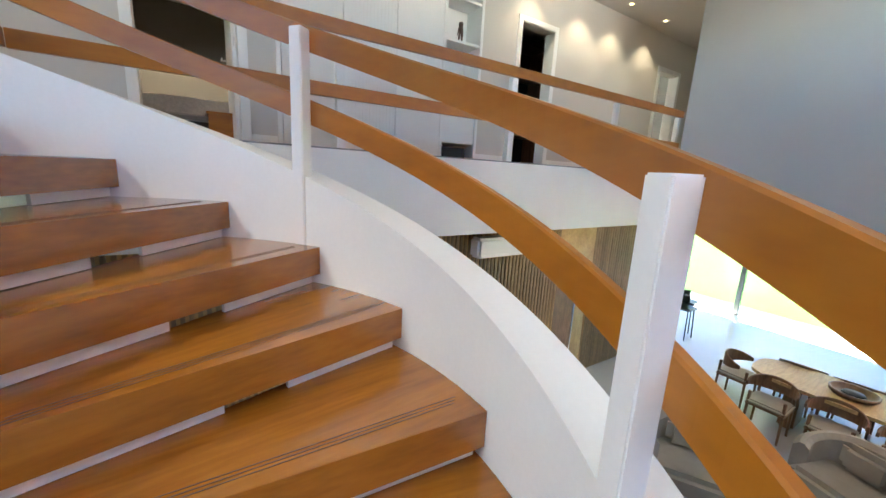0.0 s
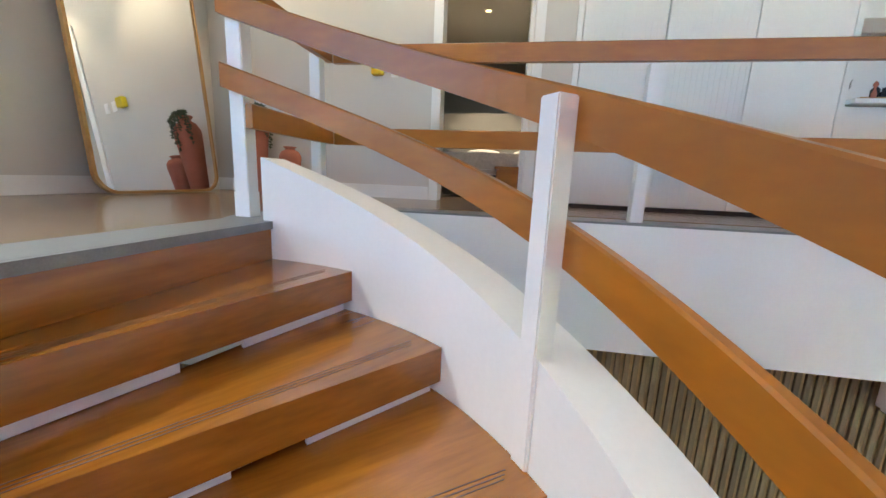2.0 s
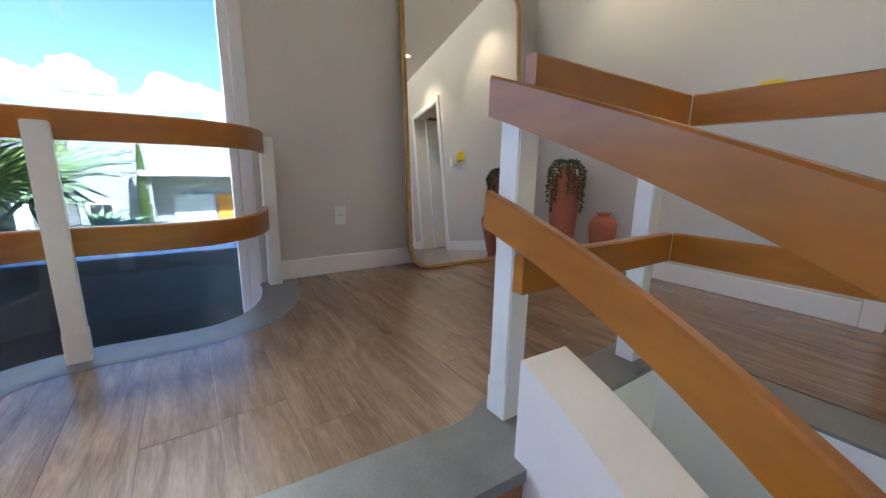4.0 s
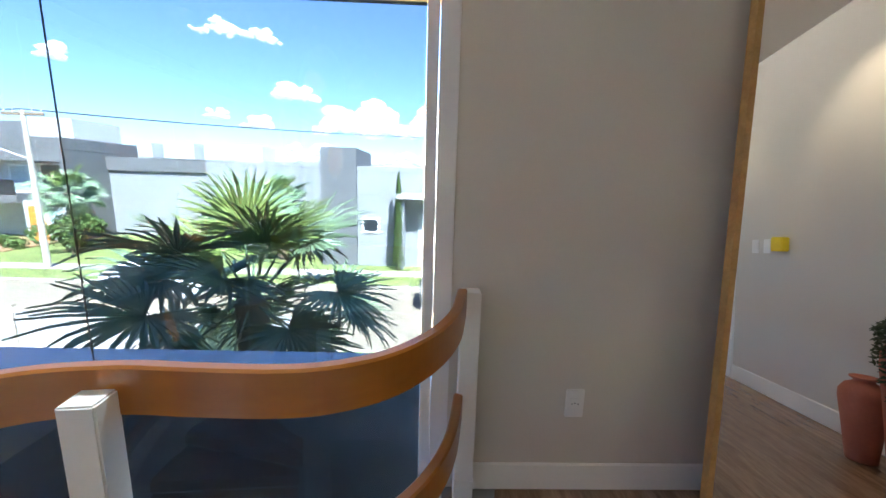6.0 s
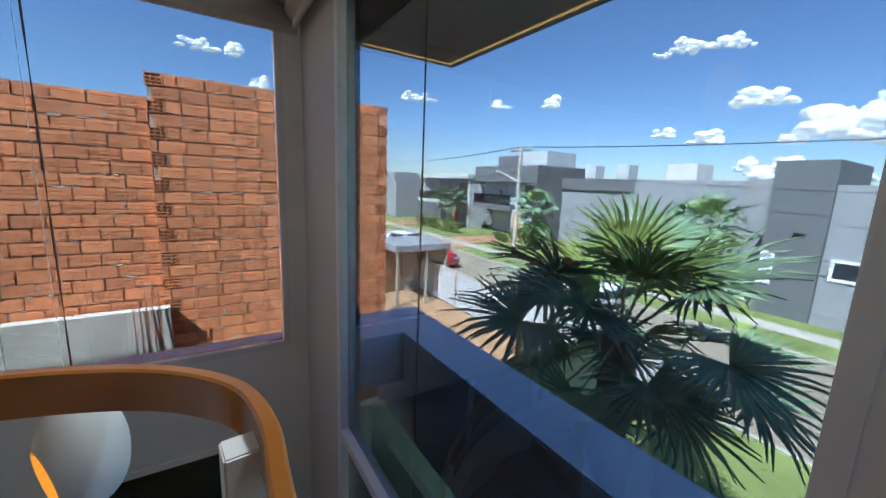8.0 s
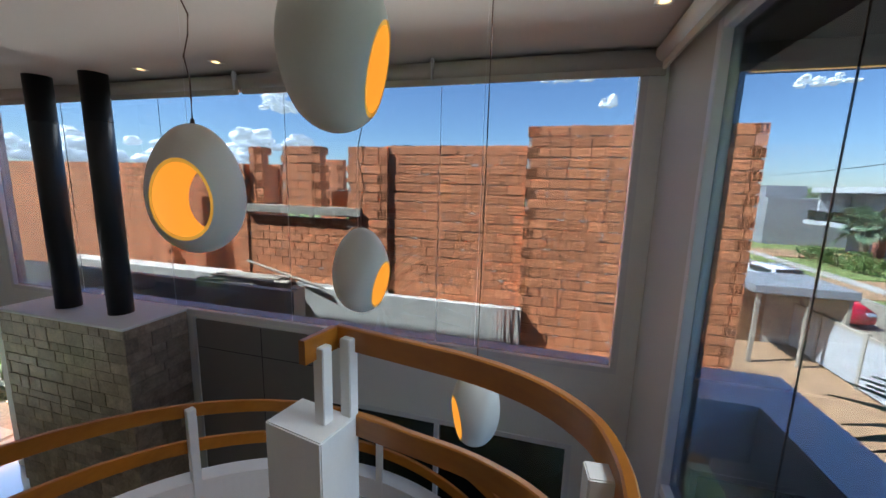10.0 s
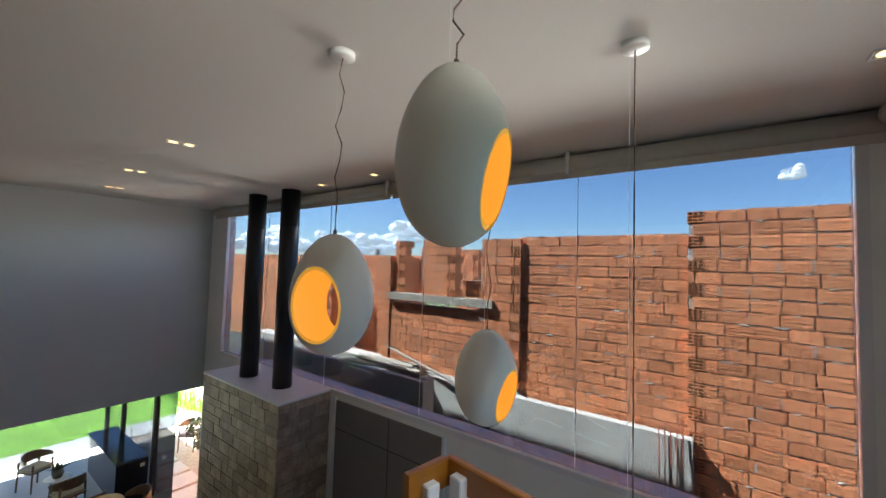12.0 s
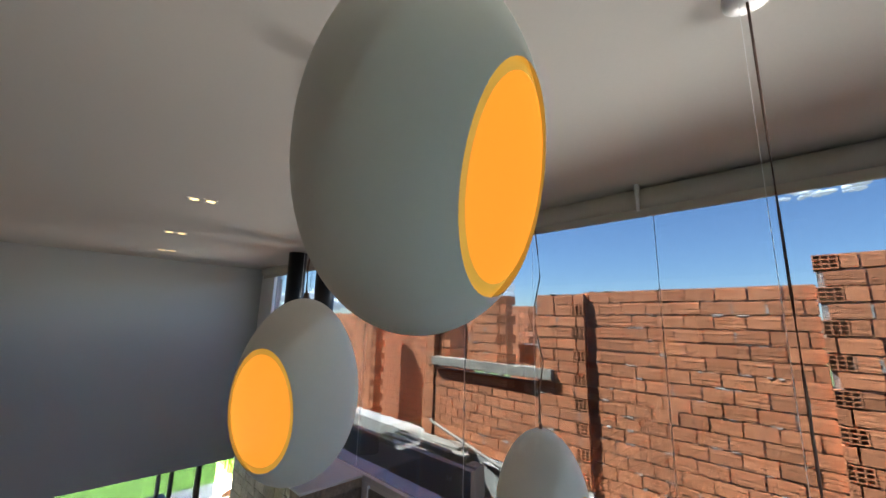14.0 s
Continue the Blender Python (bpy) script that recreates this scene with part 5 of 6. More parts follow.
# ---- fan palm ----
def fan_mesh(seed, blades=30, R=0.62):
    """One fan leaf on its stalk: pleated blades in a half-disc, drooping at the tips. Points along +x."""
    rg = random.Random(seed)
    bm = bmesh.new()
    for k in range(blades):
        a = radians(-128 + 256 * k / (blades - 1))
        L = R * (0.78 + 0.22 * math.cos(a * 0.75)) * rg.uniform(0.9, 1.06)
        d = Vector((math.cos(a), math.sin(a), 0))
        s = Vector((-d.y, d.x, 0))
        droop = rg.uniform(0.02, 0.22)
        pts = []
        for u, w in ((0.03, 0.004), (0.45, 0.023), (0.72, 0.017), (1.0, 0.001)):
            p = d * L * u + Vector((0, 0, 0.10 * u - droop * u ** 3 + 0.06 * abs(math.sin(a)) * u))
            pts.append((p - s * w * R / 0.62 + Vector((0, 0, 0.008)), p - Vector((0, 0, 0.004)), p + s * w * R / 0.62 + Vector((0, 0, 0.008))))
        prev = None
        for q in pts:
            cur = [bm.verts.new(v) for v in q]
            if prev:
                bm.faces.new((prev[0], prev[1], cur[1], cur[0])), bm.faces.new((prev[1], prev[2], cur[2], cur[1]))
            prev = cur
    me = bpy.data.meshes.new("fan_leaf")
    bm.to_mesh(me)
    bm.free()
    return me


def fan_palm(x, y, z_hub, z_ground, size, seed, young=True, label="fan palm with broad blue-green leaves and a shaggy trunk"):
    t = thing("palm_tree", label, "tree", "palms", (x, y, z_ground))
    rg = random.Random(seed)
    H = z_hub - z_ground
    bm = bmesh.new()
    prof = [(0.16, 0)]
    for k in range(14):
        z = H * (k + 1) / 14
        prof.append((0.15 + 0.02 * (k % 2) * rg.random(), z))
    prof.append((0.05, H + 0.1))
    part("trunk", lathe([(r * size, z) for r, z in prof], 14), TRUNK, t)
    meshes = [fan_mesh(seed * 10 + k) for k in range(4)]
    for me in meshes:
        me.materials.append(PALM)
    ym = fan_mesh(seed * 10 + 7, 34)
    ym.materials.append(PALM_YOUNG)
    n = 27
    for k in range(n):
        az = k * 137.5 + rg.uniform(-14, 14)
        el = 80 - 124 * ((k + 0.5) / n) ** 0.8 + rg.uniform(-8, 8)
        stalk = size * rg.uniform(0.6, 1.0) * (0.75 if k < 4 else 1.0)
        d = Vector((math.cos(radians(az)) * math.cos(radians(el)), math.sin(radians(az)) * math.cos(radians(el)), math.sin(radians(el))))
        hub = Vector((0, 0, H))
        tip = hub + d * stalk
        lf = new("leaf", ym if young and k < 4 else meshes[k % 4])
        lf.parent = t
        turn = Euler((radians(rg.uniform(-35, 35)), radians(-el + rg.uniform(5, 30)), radians(az))).to_matrix().to_4x4()
        lm = Matrix.Translation(tip) @ turn @ Matrix.Scale(size * rg.uniform(0.85, 1.1), 4)
        lf.matrix_local = lm
        stalk_ob = part("stalk", cyl(hub + d * 0.05, tip + d * 0.03, 0.016 * size, 0.009 * size, 6), PALM, lf)
        stalk_ob.matrix_parent_inverse = lm.inverted()
    return t


fan_palm(-3.35, -4.86, -0.30, HG, 1.35, 2)


# ---- neighbour under construction ----
BL, BH, BD = 0.213, 0.108, 0.15
def brick_meshes():
    out = []
    rg = random.Random(1)
    for k in range(6):
        bm = bmesh.new()
        add_box(bm, (-BL / 2, -BD / 2, -BH / 2), (BL / 2, BD / 2, BH / 2))
        # shallow ribs pressed into the long face
        for j in range(3):
            z = -BH / 2 + BH * (j + 0.75) / 3.6
            add_box(bm, (-BL / 2 + 0.003, BD / 2 - 0.002, z - 0.009), (BL / 2 - 0.003, BD / 2 + 0.0007, z + 0.011))
        for v in bm.verts:
            v.co += Vector((rg.uniform(-1, 1) * 0.003, rg.uniform(-1, 1) * 0.002, rg.uniform(-1, 1) * 0.002))
        me = bpy.data.meshes.new("brick")
        bm.to_mesh(me)
        bm.free()
        me.materials.append(BRICK)
        out.append(me)
    return out


def hollow_mesh():
    """A brick laid crosswise: its end shows nine square cells."""
    bm = bmesh.new()
    w = 0.14
    add_box(bm, (-w / 2, -0.14, -BH / 2), (w / 2, -0.03, BH / 2))
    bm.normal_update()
    # the cells' back face takes the painted shade
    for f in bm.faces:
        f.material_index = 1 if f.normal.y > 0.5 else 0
    for k in range(4):
        x = -w / 2 + (w - 0.009) * k / 3
        add_box(bm, (x, -0.0299, -BH / 2), (x + 0.009, 0.078, BH / 2))
        z = -BH / 2 + (BH - 0.008) * k / 3
        add_box(bm, (-w / 2, -0.0298, z), (w / 2, 0.0775, z + 0.008))
    me = bpy.data.meshes.new("hollow_brick")
    bm.to_mesh(me)
    bm.free()
    me.materials.append(BRICK), me.materials.append(CELL_SHADE)
    return me


BRICKS, HOLLOW = brick_meshes(), hollow_mesh()


def brick_wall(x0, x1, y, z0, z1, label, ends=(), parts=True, along="x", seed=0, group="raw brick walls", cap=300):
    """Rough wall of single bricks in squeezed mortar. y is the plane of the face; ends names the ends with toothed hollow bricks."""
    t = thing("brick_wall", label, "wall", group, ((x0 + x1) / 2, y, z0) if along == "x" else (y, (x0 + x1) / 2, z0), 0 if along == "x" else 90)
    rg = random.Random(seed)
    L = x1 - x0
    pitch = BH + 0.0142
    rows = int((z1 - z0) / pitch)
    core = bmesh.new()
    add_box(core, (-L / 2 + (0.15 if "l" in ends else 0.012), -0.14, 0), (L / 2 - (0.15 if "r" in ends else 0.012), -0.014, rows * pitch - 0.004))
    for side, e0 in (("l", -L / 2 + 0.012), ("r", L / 2 - 0.15)):
        if side in ends:
            add_box(core, (e0, -0.14, 0), (e0 + 0.138, -0.046, rows * pitch - 0.004))
    rest = bmesh.new()
    made = 0
    for r in range(rows - 1, -1, -1):
        z = (r + 0.5) * pitch
        off = (BL + 0.013) * (0.5 if r % 2 else 0.0) + rg.uniform(-0.03, 0.03)
        a = -L / 2
        if "l" in ends and r % 2 == 0:
            a = -L / 2 + 0.145
        b = L / 2 - (0.145 if "r" in ends and r % 2 == 0 else 0)
        for side, xx in (("l", -L / 2 + 0.07), ("r", L / 2 - 0.07)):
            if side in ends and r % 2 == 0:
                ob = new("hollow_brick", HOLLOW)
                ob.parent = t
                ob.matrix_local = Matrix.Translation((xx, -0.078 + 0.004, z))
        x = a - off if off > 0 else a
        while x < b - 0.02:
            s, e = max(x, a), min(x + BL, b)
            if e - s > 0.05:
                sx = (e - s) / BL
                m = Matrix.Translation(((s + e) / 2, -BD / 2 + rg.uniform(-0.0015, 0.0015), z + rg.uniform(-0.003, 0.003))) @ Matrix.Rotation(rg.uniform(-0.012, 0.012), 4, "Y") @ Matrix.Rotation(rg.uniform(-0.006, 0.006), 4, "Z") @ Matrix.Diagonal((sx, 1, rg.uniform(0.94, 1.04), 1))
                if parts and made < cap:
                    ob = new("brick", BRICKS[rg.randrange(6)])
                    ob.parent = t
                    ob.matrix_local = m
                    made += 1
                else:
                    add_box(rest, (-BL / 2, -BD / 2, -BH / 2), (BL / 2, BD / 2, BH / 2), 0, m)
            # squeezed mortar crumbs
            for q in range(2):
                if rg.random() < 0.4 and s > -L / 2 + 0.2 * ("l" in ends) and e < L / 2 - 0.2 * ("r" in ends):
                    cx, cz = rg.uniform(s, e), z + pitch / 2 * rg.choice((-1, 1))
                    w, h = rg.uniform(0.02, 0.10), rg.uniform(0.004, 0.011)
                    d = rg.uniform(-0.002, 0.006)
                    vs = add_box(core, (cx - w / 2, -0.02, cz - h), (cx + w / 2, d, cz + h * 0.4))
                    for v in vs:
                        v.co += Vector((rg.uniform(-0.014, 0.014), 0 if v.co.y < -0.01 else rg.uniform(-0.008, 0.004), rg.uniform(-0.006, 0.006)))
            if rg.random() < 0.16:
                vs = add_box(core, (e - 0.002, -0.02, z - BH * 0.4), (e + 0.016, rg.uniform(-0.006, 0.003), z + BH * 0.4))
                for v in vs:
                    v.co += Vector((rg.uniform(-0.008, 0.008), 0, rg.uniform(-0.015, 0.015)))
            x += BL + 0.013
    part("mortar", core, MORTAR, t, "grey squeezed mortar")
    if len(rest.verts):
        tagged(part("bricks_rest", rest, BRICK, t), "", "", "", "stuff")
    else:
        rest.free()
    return t


NY = -7.0
built_before = set(bpy.data.objects)
brick_wall(-1.22, 1.20, NY, -0.472, 2.345, "tall raw brick wall with toothed hollow ends", ("l", "r"), True, "x", 1)
brick_wall(1.20, 3.05, NY - 0.045, -0.20, 2.14, "raw brick wall between two toothed piers", (), True, "x", 2)
brick_wall(3.02, 3.62, NY, 0.15, 2.14, "raw brick pier with rough mortar patches", ("l",), True, "x", 3)
brick_wall(4.04, 4.68, NY, 1.26, 2.16, "raw brick pier above the lintel board", ("l",), True, "x", 4)
brick_wall(3.62, 4.04, NY - 0.30, 1.26, 1.62, "low course of bricks between two piers", (), True, "x", 5)
brick_wall(3.62, 5.32, NY - 0.02, 0.12, 1.15, "raw brick wall below the lintel board", (), True, "x", 6)
brick_wall(5.06, 5.28, NY - 0.05, 1.26, 2.12, "narrow raw brick pier", ("l",), True, "x", 7)
brick_wall(5.30, 13.0, NY - 0.75, -0.3, 2.02, "long raw brick wall of the unfinished house", (), True, "x", 8, cap=180)
brick_wall(7.3, 7.6, NY - 0.35, -0.2, 2.05, "raw brick pier with a toothed end", ("l",), True, "x", 9)
w = brick_wall(-7.75, -7.0, 5.34, -0.1, 1.9, "short raw brick return wall in shade", (), True, "y", 10)
brick_wall(2.2, 5.0, NY - 3.0, 0.4, 2.05, "distant raw brick wall behind the openings", (), True, "x", 12, cap=60)
brick_wall(5.2, 5.8, NY - 2.6, 0.4, 2.2, "distant raw brick pier", ("l",), True, "x", 13, cap=60)
lint = tagged(mesh_ob("lintel_board", box((3.40, NY - 0.13, 1.15), (5.34, NY + 0.05, 1.265), 0.006), OLD_WOOD), "weathered timber lintel board on the brick wall", "board")
structure("neighbour_slab", boxes(((-1.3, -11.5, -0.75), (9.6, -6.85, -0.46)), ((1.15, -7.24, -0.46), (9.6, -6.98, -0.2)), ((1.15, -6.975, -0.46), (4.3, -6.86, 0.10)), ((3.0, -7.3, -0.46), (9.6, -6.99, 0.12)), ((4.14, -6.70, -0.46), (4.3, -6.55, 0.16)), ((4.14, -6.56, -0.46), (9.6, -6.46, 0.14))), CONCRETE, "rough concrete slab edge and upstand", "concrete")
structure("neighbour_lower", boxes(((-1.25, -11.4, HG), (9.6, -6.95, -0.75))), BRICK, "lower brick storey of the unfinished house")
rg = random.Random(6)
for k in range(6):
    bm = box((-0.55, -0.06, 0), (0.55, 0.06, 0.03), 0.004)
    ob = tagged(mesh_ob("formwork_plank", bm, OLD_WOOD), "old grey formwork plank lying on the concrete", "plank", "formwork planks")
    ob.matrix_world = pose(5.2 + rg.uniform(-0.2, 0.2), -6.62 - 0.055 * k, 0.145 + 0.031 * (k % 2), 0, 0, rg.uniform(-9, 9))
bmx = cyl((3.9, -6.80, 0.13), (5.28, -6.90, 0.40), 0.02, None, 8)
tagged(mesh_ob("leaning_prop", bmx, OLD_WOOD), "thin timber prop resting on the slab", "prop")
for k in range(5):
    tagged(mesh_ob("rebar", cyl((1.22 + 0.05 * k, -6.82 + 0.03 * (k % 2), -0.46), (1.23 + 0.05 * k, -6.82, 0.32 - 0.03 * k), 0.006, None, 6), TERRA), "rusty upright reinforcing bar", "rebar", "rebars")
for x, z, h in ((5.7, 0.4, 2.2), (6.05, 0.4, 2.0), (4.35, 0.4, 1.9), (7.9, 0.4, 2.1)):
    tagged(mesh_ob("scaffold_prop", box((x - 0.04, NY - 2.2, -0.46), (x + 0.04, NY - 2.12, h), 0.004), OLD_WOOD), "upright timber prop on the building site", "prop", "timber props")


# the whole unfinished house is drawn to a scale of its own, then set at its true distance
SITE = Matrix.Translation((0.95, -2.35, 1.58)) @ Matrix.Scale(1.086, 4) @ Matrix.Translation((-0.95, 2.35, -1.58))
for ob in [o for o in bpy.data.objects if o not in built_before and o.parent is None]:
    ob.matrix_basis = SITE @ ob.matrix_basis


# ---- shed, fence, pole, cars ----
sh = thing("site_shed", "small grey-green site shed with a flat roof", "shed", "", (-6.6, -16.6, HG))
part("roof", box((-1.3, -1.2, 2.3), (1.3, 1.2, 2.55), 0.02), HOUSE_L, sh)
part("back_wall", box((-1.2, -1.1, 0), (1.2, -1.0, 2.3)), WALKM, sh)
part("side_wall", box((-1.2, -1.0, 0), (-1.1, 1.0, 2.3)), WALKM, sh)
for x in (-1.15, -0.2, 1.1):
    part("post", box((x - 0.05, 1.0, 0), (x + 0.05, 1.1, 2.3)), OLD_WOOD, sh)
part("inner_door", box((-0.1, -0.99, 0), (0.75, -0.95, 2.0)), DARK_WOOD, sh)
fe = thing("site_fence", "white sheet hoarding on timber posts along the road", "fence", "", (-7.6, -12.0, HG))
for k in range(8):
    y = -6 + k * 1.75
    part("post", box((-0.05, y - 0.05, 0), (0.05, y + 0.05, 1.65)), OLD_WOOD, fe)
    if k < 7:
        part("sheet", box((-0.02, y + 0.03, 0.1), (0.02, y + 1.72, 1.5)), HOUSE_W, fe)
        part("top_rail", box((-0.045, y + 0.05, 1.5), (0.045, y + 1.70, 1.58)), OLD_WOOD, fe)
structure("site_ground", boxes(((-8.4, -30, HG), (-1.2, -6.6, HG + 0.04))), SOIL, "bare sandy soil of the building site", "soil")
po = thing("utility_pole", "concrete utility pole with a crossarm and street lamp", "pole", "", (-17.3, -21.6, HG))
part("pole", cyl((0, 0, 0), (0, 0, 7.55), 0.15, 0.10, 12), WALKM, po)
part("crossarm", box((-0.05, -0.95, 7.30), (0.05, 0.95, 7.43)), TRUNK, po)
for y in (-0.85, -0.45, 0.45, 0.85):
    part("insulator", cyl((0, y, 7.43), (0, y, 7.59), 0.04, 0.03, 8), HOUSE_W, po)
part("lamp_arm", cyl((0, 0, 5.3), (0.9, -1.1, 6.0), 0.03, None, 8), FRAME, po)
part("lamp_head", box((0.8, -1.35, 5.95), (1.0, -1.0, 6.03), 0.02), FRAME, po)
p2 = copy_thing(po, pose(-17.3, -62, HG, 0, 0, 0))
for dx, z in ((-0.85, 7.59), (-0.45, 7.59), (0.85, 7.59), (0.3, 5.9)):
    pts = []
    for ya, yb in ((-62, -21.6), (-21.6, 22)):
        pts += [Vector((-17.3, ya + (yb - ya) * i / 12 + dx * 0.3, HG + z - 2.8 * (i / 12) * (1 - i / 12))) for i in range(0 if not pts else 1, 13)]
    tagged(mesh_ob("overhead_wire", tube(pts, 0.012, 4), BLACK), "dark overhead wire strung along the road", "wire", "overhead wires")


def car(x, y, rz, m, label):
    t = thing("parked_car", label, "car", "parked cars", (x, y, HG + 0.012), rz)
    bm = bmesh.new()
    side = [(-2.0, 0.25), (2.0, 0.25), (2.05, 0.55), (1.9, 0.78), (1.05, 0.88), (0.45, 1.38), (-1.1, 1.42), (-1.75, 0.98), (-2.05, 0.9)]
    L = [bm.verts.new((px, -0.82 * (0.86 if pz > 1.2 else 1), pz)) for px, pz in side]
    R = [bm.verts.new((px, 0.82 * (0.86 if pz > 1.2 else 1), pz)) for px, pz in side]
    bm.faces.new(L[::-1]), bm.faces.new(R)
    for i in range(len(side)):
        bm.faces.new((L[i], L[(i + 1) % len(side)], R[(i + 1) % len(side)], R[i]))
    bmesh.ops.bevel(bm, geom=list(bm.edges), offset=0.06, segments=2, affect="EDGES", clamp_overlap=True)
    part("body", bm, m, t, "", True)
    for nm, a, b in (("windscreen", (0.50, 1.33, 1.0, 0.95), 1), ("rear_window", (-1.15, 1.38, -1.68, 1.02), -1)):
        bm = bmesh.new()
        vs = [bm.verts.new(v) for v in ((a[0] + 0.04 * b, -0.62, a[1]), (a[0] + 0.04 * b, 0.62, a[1]), (a[2] + 0.04 * b, 0.7, a[3]), (a[2] + 0.04 * b, -0.7, a[3]))]
        bm.faces.new(vs)
        bmesh.ops.solidify(bm, geom=list(bm.faces), thickness=0.02)
        part(nm, bm, WINDARK, t)
    for s in (-1, 1):
        part("side_windows", box((-1.2, s * 0.765 - 0.02, 0.97), (0.55, s * 0.765 + 0.02, 1.30), 0.02), WINDARK, t)
        for wx in (-1.25, 1.3):
            w_ = part("wheel", cyl((wx, s * 0.74, 0.31), (wx, s * 0.86, 0.31), 0.31, None, 20), TYRE, t)
            part("rim", cyl((wx, s * 0.80, 0.31), (wx, s * 0.868, 0.31), 0.19, None, 16), FRAME, w_)
        part("headlight", box((1.9, s * 0.6 - 0.14, 0.6), (2.06, s * 0.6 + 0.14, 0.72), 0.02), WINBLUE, t)
    return t


car(-11.6, -26.6, 97, WHITECAR, "white parked car on the road")
car(-11.0, -22.4, 92, RED, "red parked car on the road")
car(-13.6, -13.3, 86, WHITECAR, "white parked car behind the palm")
car(-12.9, -0.9, 90, HOUSE_G, "dark grey parked car by the far kerb")


# ---- houses across the road ----
def window_part(parent, lo, hi, glassm=None, frame=FRAME, f=0.08):
    w = part("window", box(lo, hi), glassm or WINDARK, parent)
    x = hi[0] + 0.02
    for a, b in (((lo[1] - f, lo[2] - f), (hi[1] + f, lo[2])), ((lo[1] - f, hi[2]), (hi[1] + f, hi[2] + f)), ((lo[1] - f, lo[2]), (lo[1], hi[2])), ((hi[1], lo[2]), (hi[1] + f, hi[2]))):
        part("frame", box((lo[0], a[0], a[1]), (x, b[0], b[1])), frame, w)
    return w


h1 = thing("modern_house", "two-storey white house with a grey roof band and orange door", "house", "houses across the road", (-24.5, -31.5, HG))
part("wall", box((-9, -4.2, 0), (-2.4, 4.2, 2.5)), HOUSE_W, h1)
part("upper_wall", box((-9, -4.4, 2.5), (-1.2, 4.4, 4.9)), HOUSE_W, h1)
part("roof_band", box((-9.2, -4.6, 4.9), (0.0, 4.6, 6.35)), HOUSE_G, h1)
part("side_wall", box((-9.1, 4.4, 0), (0.0, 4.62, 4.9)), HOUSE_G, h1)
part("balcony", box((-1.2, -4.4, 2.35), (0.3, 1.6, 2.85)), HOUSE_G, h1)
part("balcony_rail", box((0.22, -4.3, 2.85), (0.26, 1.5, 3.75)), GLASS, h1)
part("pier", box((-1.2, 1.6, 0), (0.0, 4.4, 2.5)), HOUSE_W, h1)
part("front_door", box((-0.02, 1.9, 0.05), (0.05, 3.0, 2.2)), ORANGE, h1, "orange painted front door")
window_part(h1, (-1.25, 2.0, 3.0), (-1.15, 3.5, 4.7), WINDARK)
window_part(h1, (-1.25, -0.1, 3.0), (-1.15, 1.6, 4.6), WINBLUE)
window_part(h1, (-1.25, -1.7, 3.7), (-1.15, -1.2, 4.3), WINDARK)
window_part(h1, (-0.02, 3.2, 1.2), (0.05, 4.2, 2.2), WINBLUE)
part("roof_box", box((-6.5, -3.2, 6.35), (-2.0, 1.0, 7.4)), HOUSE_G, h1)
part("roof_box", box((-5.5, 1.0, 6.35), (-1.5, 4.2, 7.6)), HOUSE_W, h1)
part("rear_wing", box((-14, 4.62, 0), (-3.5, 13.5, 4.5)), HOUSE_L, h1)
part("rear_band", box((-14.2, 4.62, 4.5), (-3.3, 13.7, 5.4)), HOUSE_G, h1)
for x, y in ((-6, 6), (-5.5, 9.5), (-7, 13)):
    part("chimney", box((x, y, 5.4), (x + 1.3, y + 1.1, 6.5)), HOUSE_W, h1)
h1.scale = (1, 1, 1.09)
h2 = thing("modern_house", "white two-storey house with a deep recessed balcony", "house", "houses across the road", (-24.0, -43.0, HG))
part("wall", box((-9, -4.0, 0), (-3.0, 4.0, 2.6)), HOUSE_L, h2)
part("slab_band", box((-9, -4.6, 2.6), (0.4, 5.0, 3.0)), HOUSE_W, h2)
part("side_wall", box((-9, -4.2, 3.0), (-0.3, -3.9, 5.6)), HOUSE_W, h2)
part("side_wall", box((-9, 5.9, 0), (-0.3, 6.2, 5.6)), HOUSE_W, h2)
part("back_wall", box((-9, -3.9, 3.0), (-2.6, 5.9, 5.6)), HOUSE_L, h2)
part("roof_slab", box((-9.2, -4.4, 5.6), (0.2, 6.4, 6.1)), HOUSE_W, h2)
window_part(h2, (-2.65, 0.8, 3.0), (-2.55, 3.6, 5.2), WINDARK)
part("column", box((-0.7, 3.2, 0), (-0.2, 3.7, 2.6)), TERRA, h2)
part("balcony_rail", box((0.3, -4.2, 3.0), (0.34, 4.9, 3.9)), GLASS, h2)
h3 = thing("modern_house", "low pale grey house with a tall dark grey tower", "house", "houses across the road", (-19.3, -7.5, HG))
part("wall", box((-10, -9.2, 0), (-3.6, 0.2, 5.75)), HOUSE_L, h3)
tw = part("tower", box((-5, -1.08, 0), (0.0, 0.83, 6.48)), HOUSE_G, h3)
part("vent", box((-0.01, -0.1, 3.45), (0.05, 0.25, 3.6)), BLACK, tw)
part("front_wall", box((-8, 0.83, 0), (-0.25, 8.0, 5.55)), HOUSE_L, h3)
window_part(h3, (-0.02, -0.92, 1.45), (0.03, -0.66, 2.65), WINBLUE, FRAME, 0.1)
window_part(h3, (-0.27, 1.2, 2.0), (-0.2, 1.95, 2.62), WINDARK, FRAME, 0.12)
part("porch_roof", box((-0.25, 3.1, 3.9), (1.2, 9.5, 4.15)), HOUSE_W, h3)
part("porch_wall", box((-0.25, 3.3, 0), (0.9, 3.5, 3.9)), HOUSE_L, h3)
part("orange_gate", box((-0.24, 6.0, 0), (-0.15, 8.0, 3.0)), ORANGE, h3, "orange slatted gate")
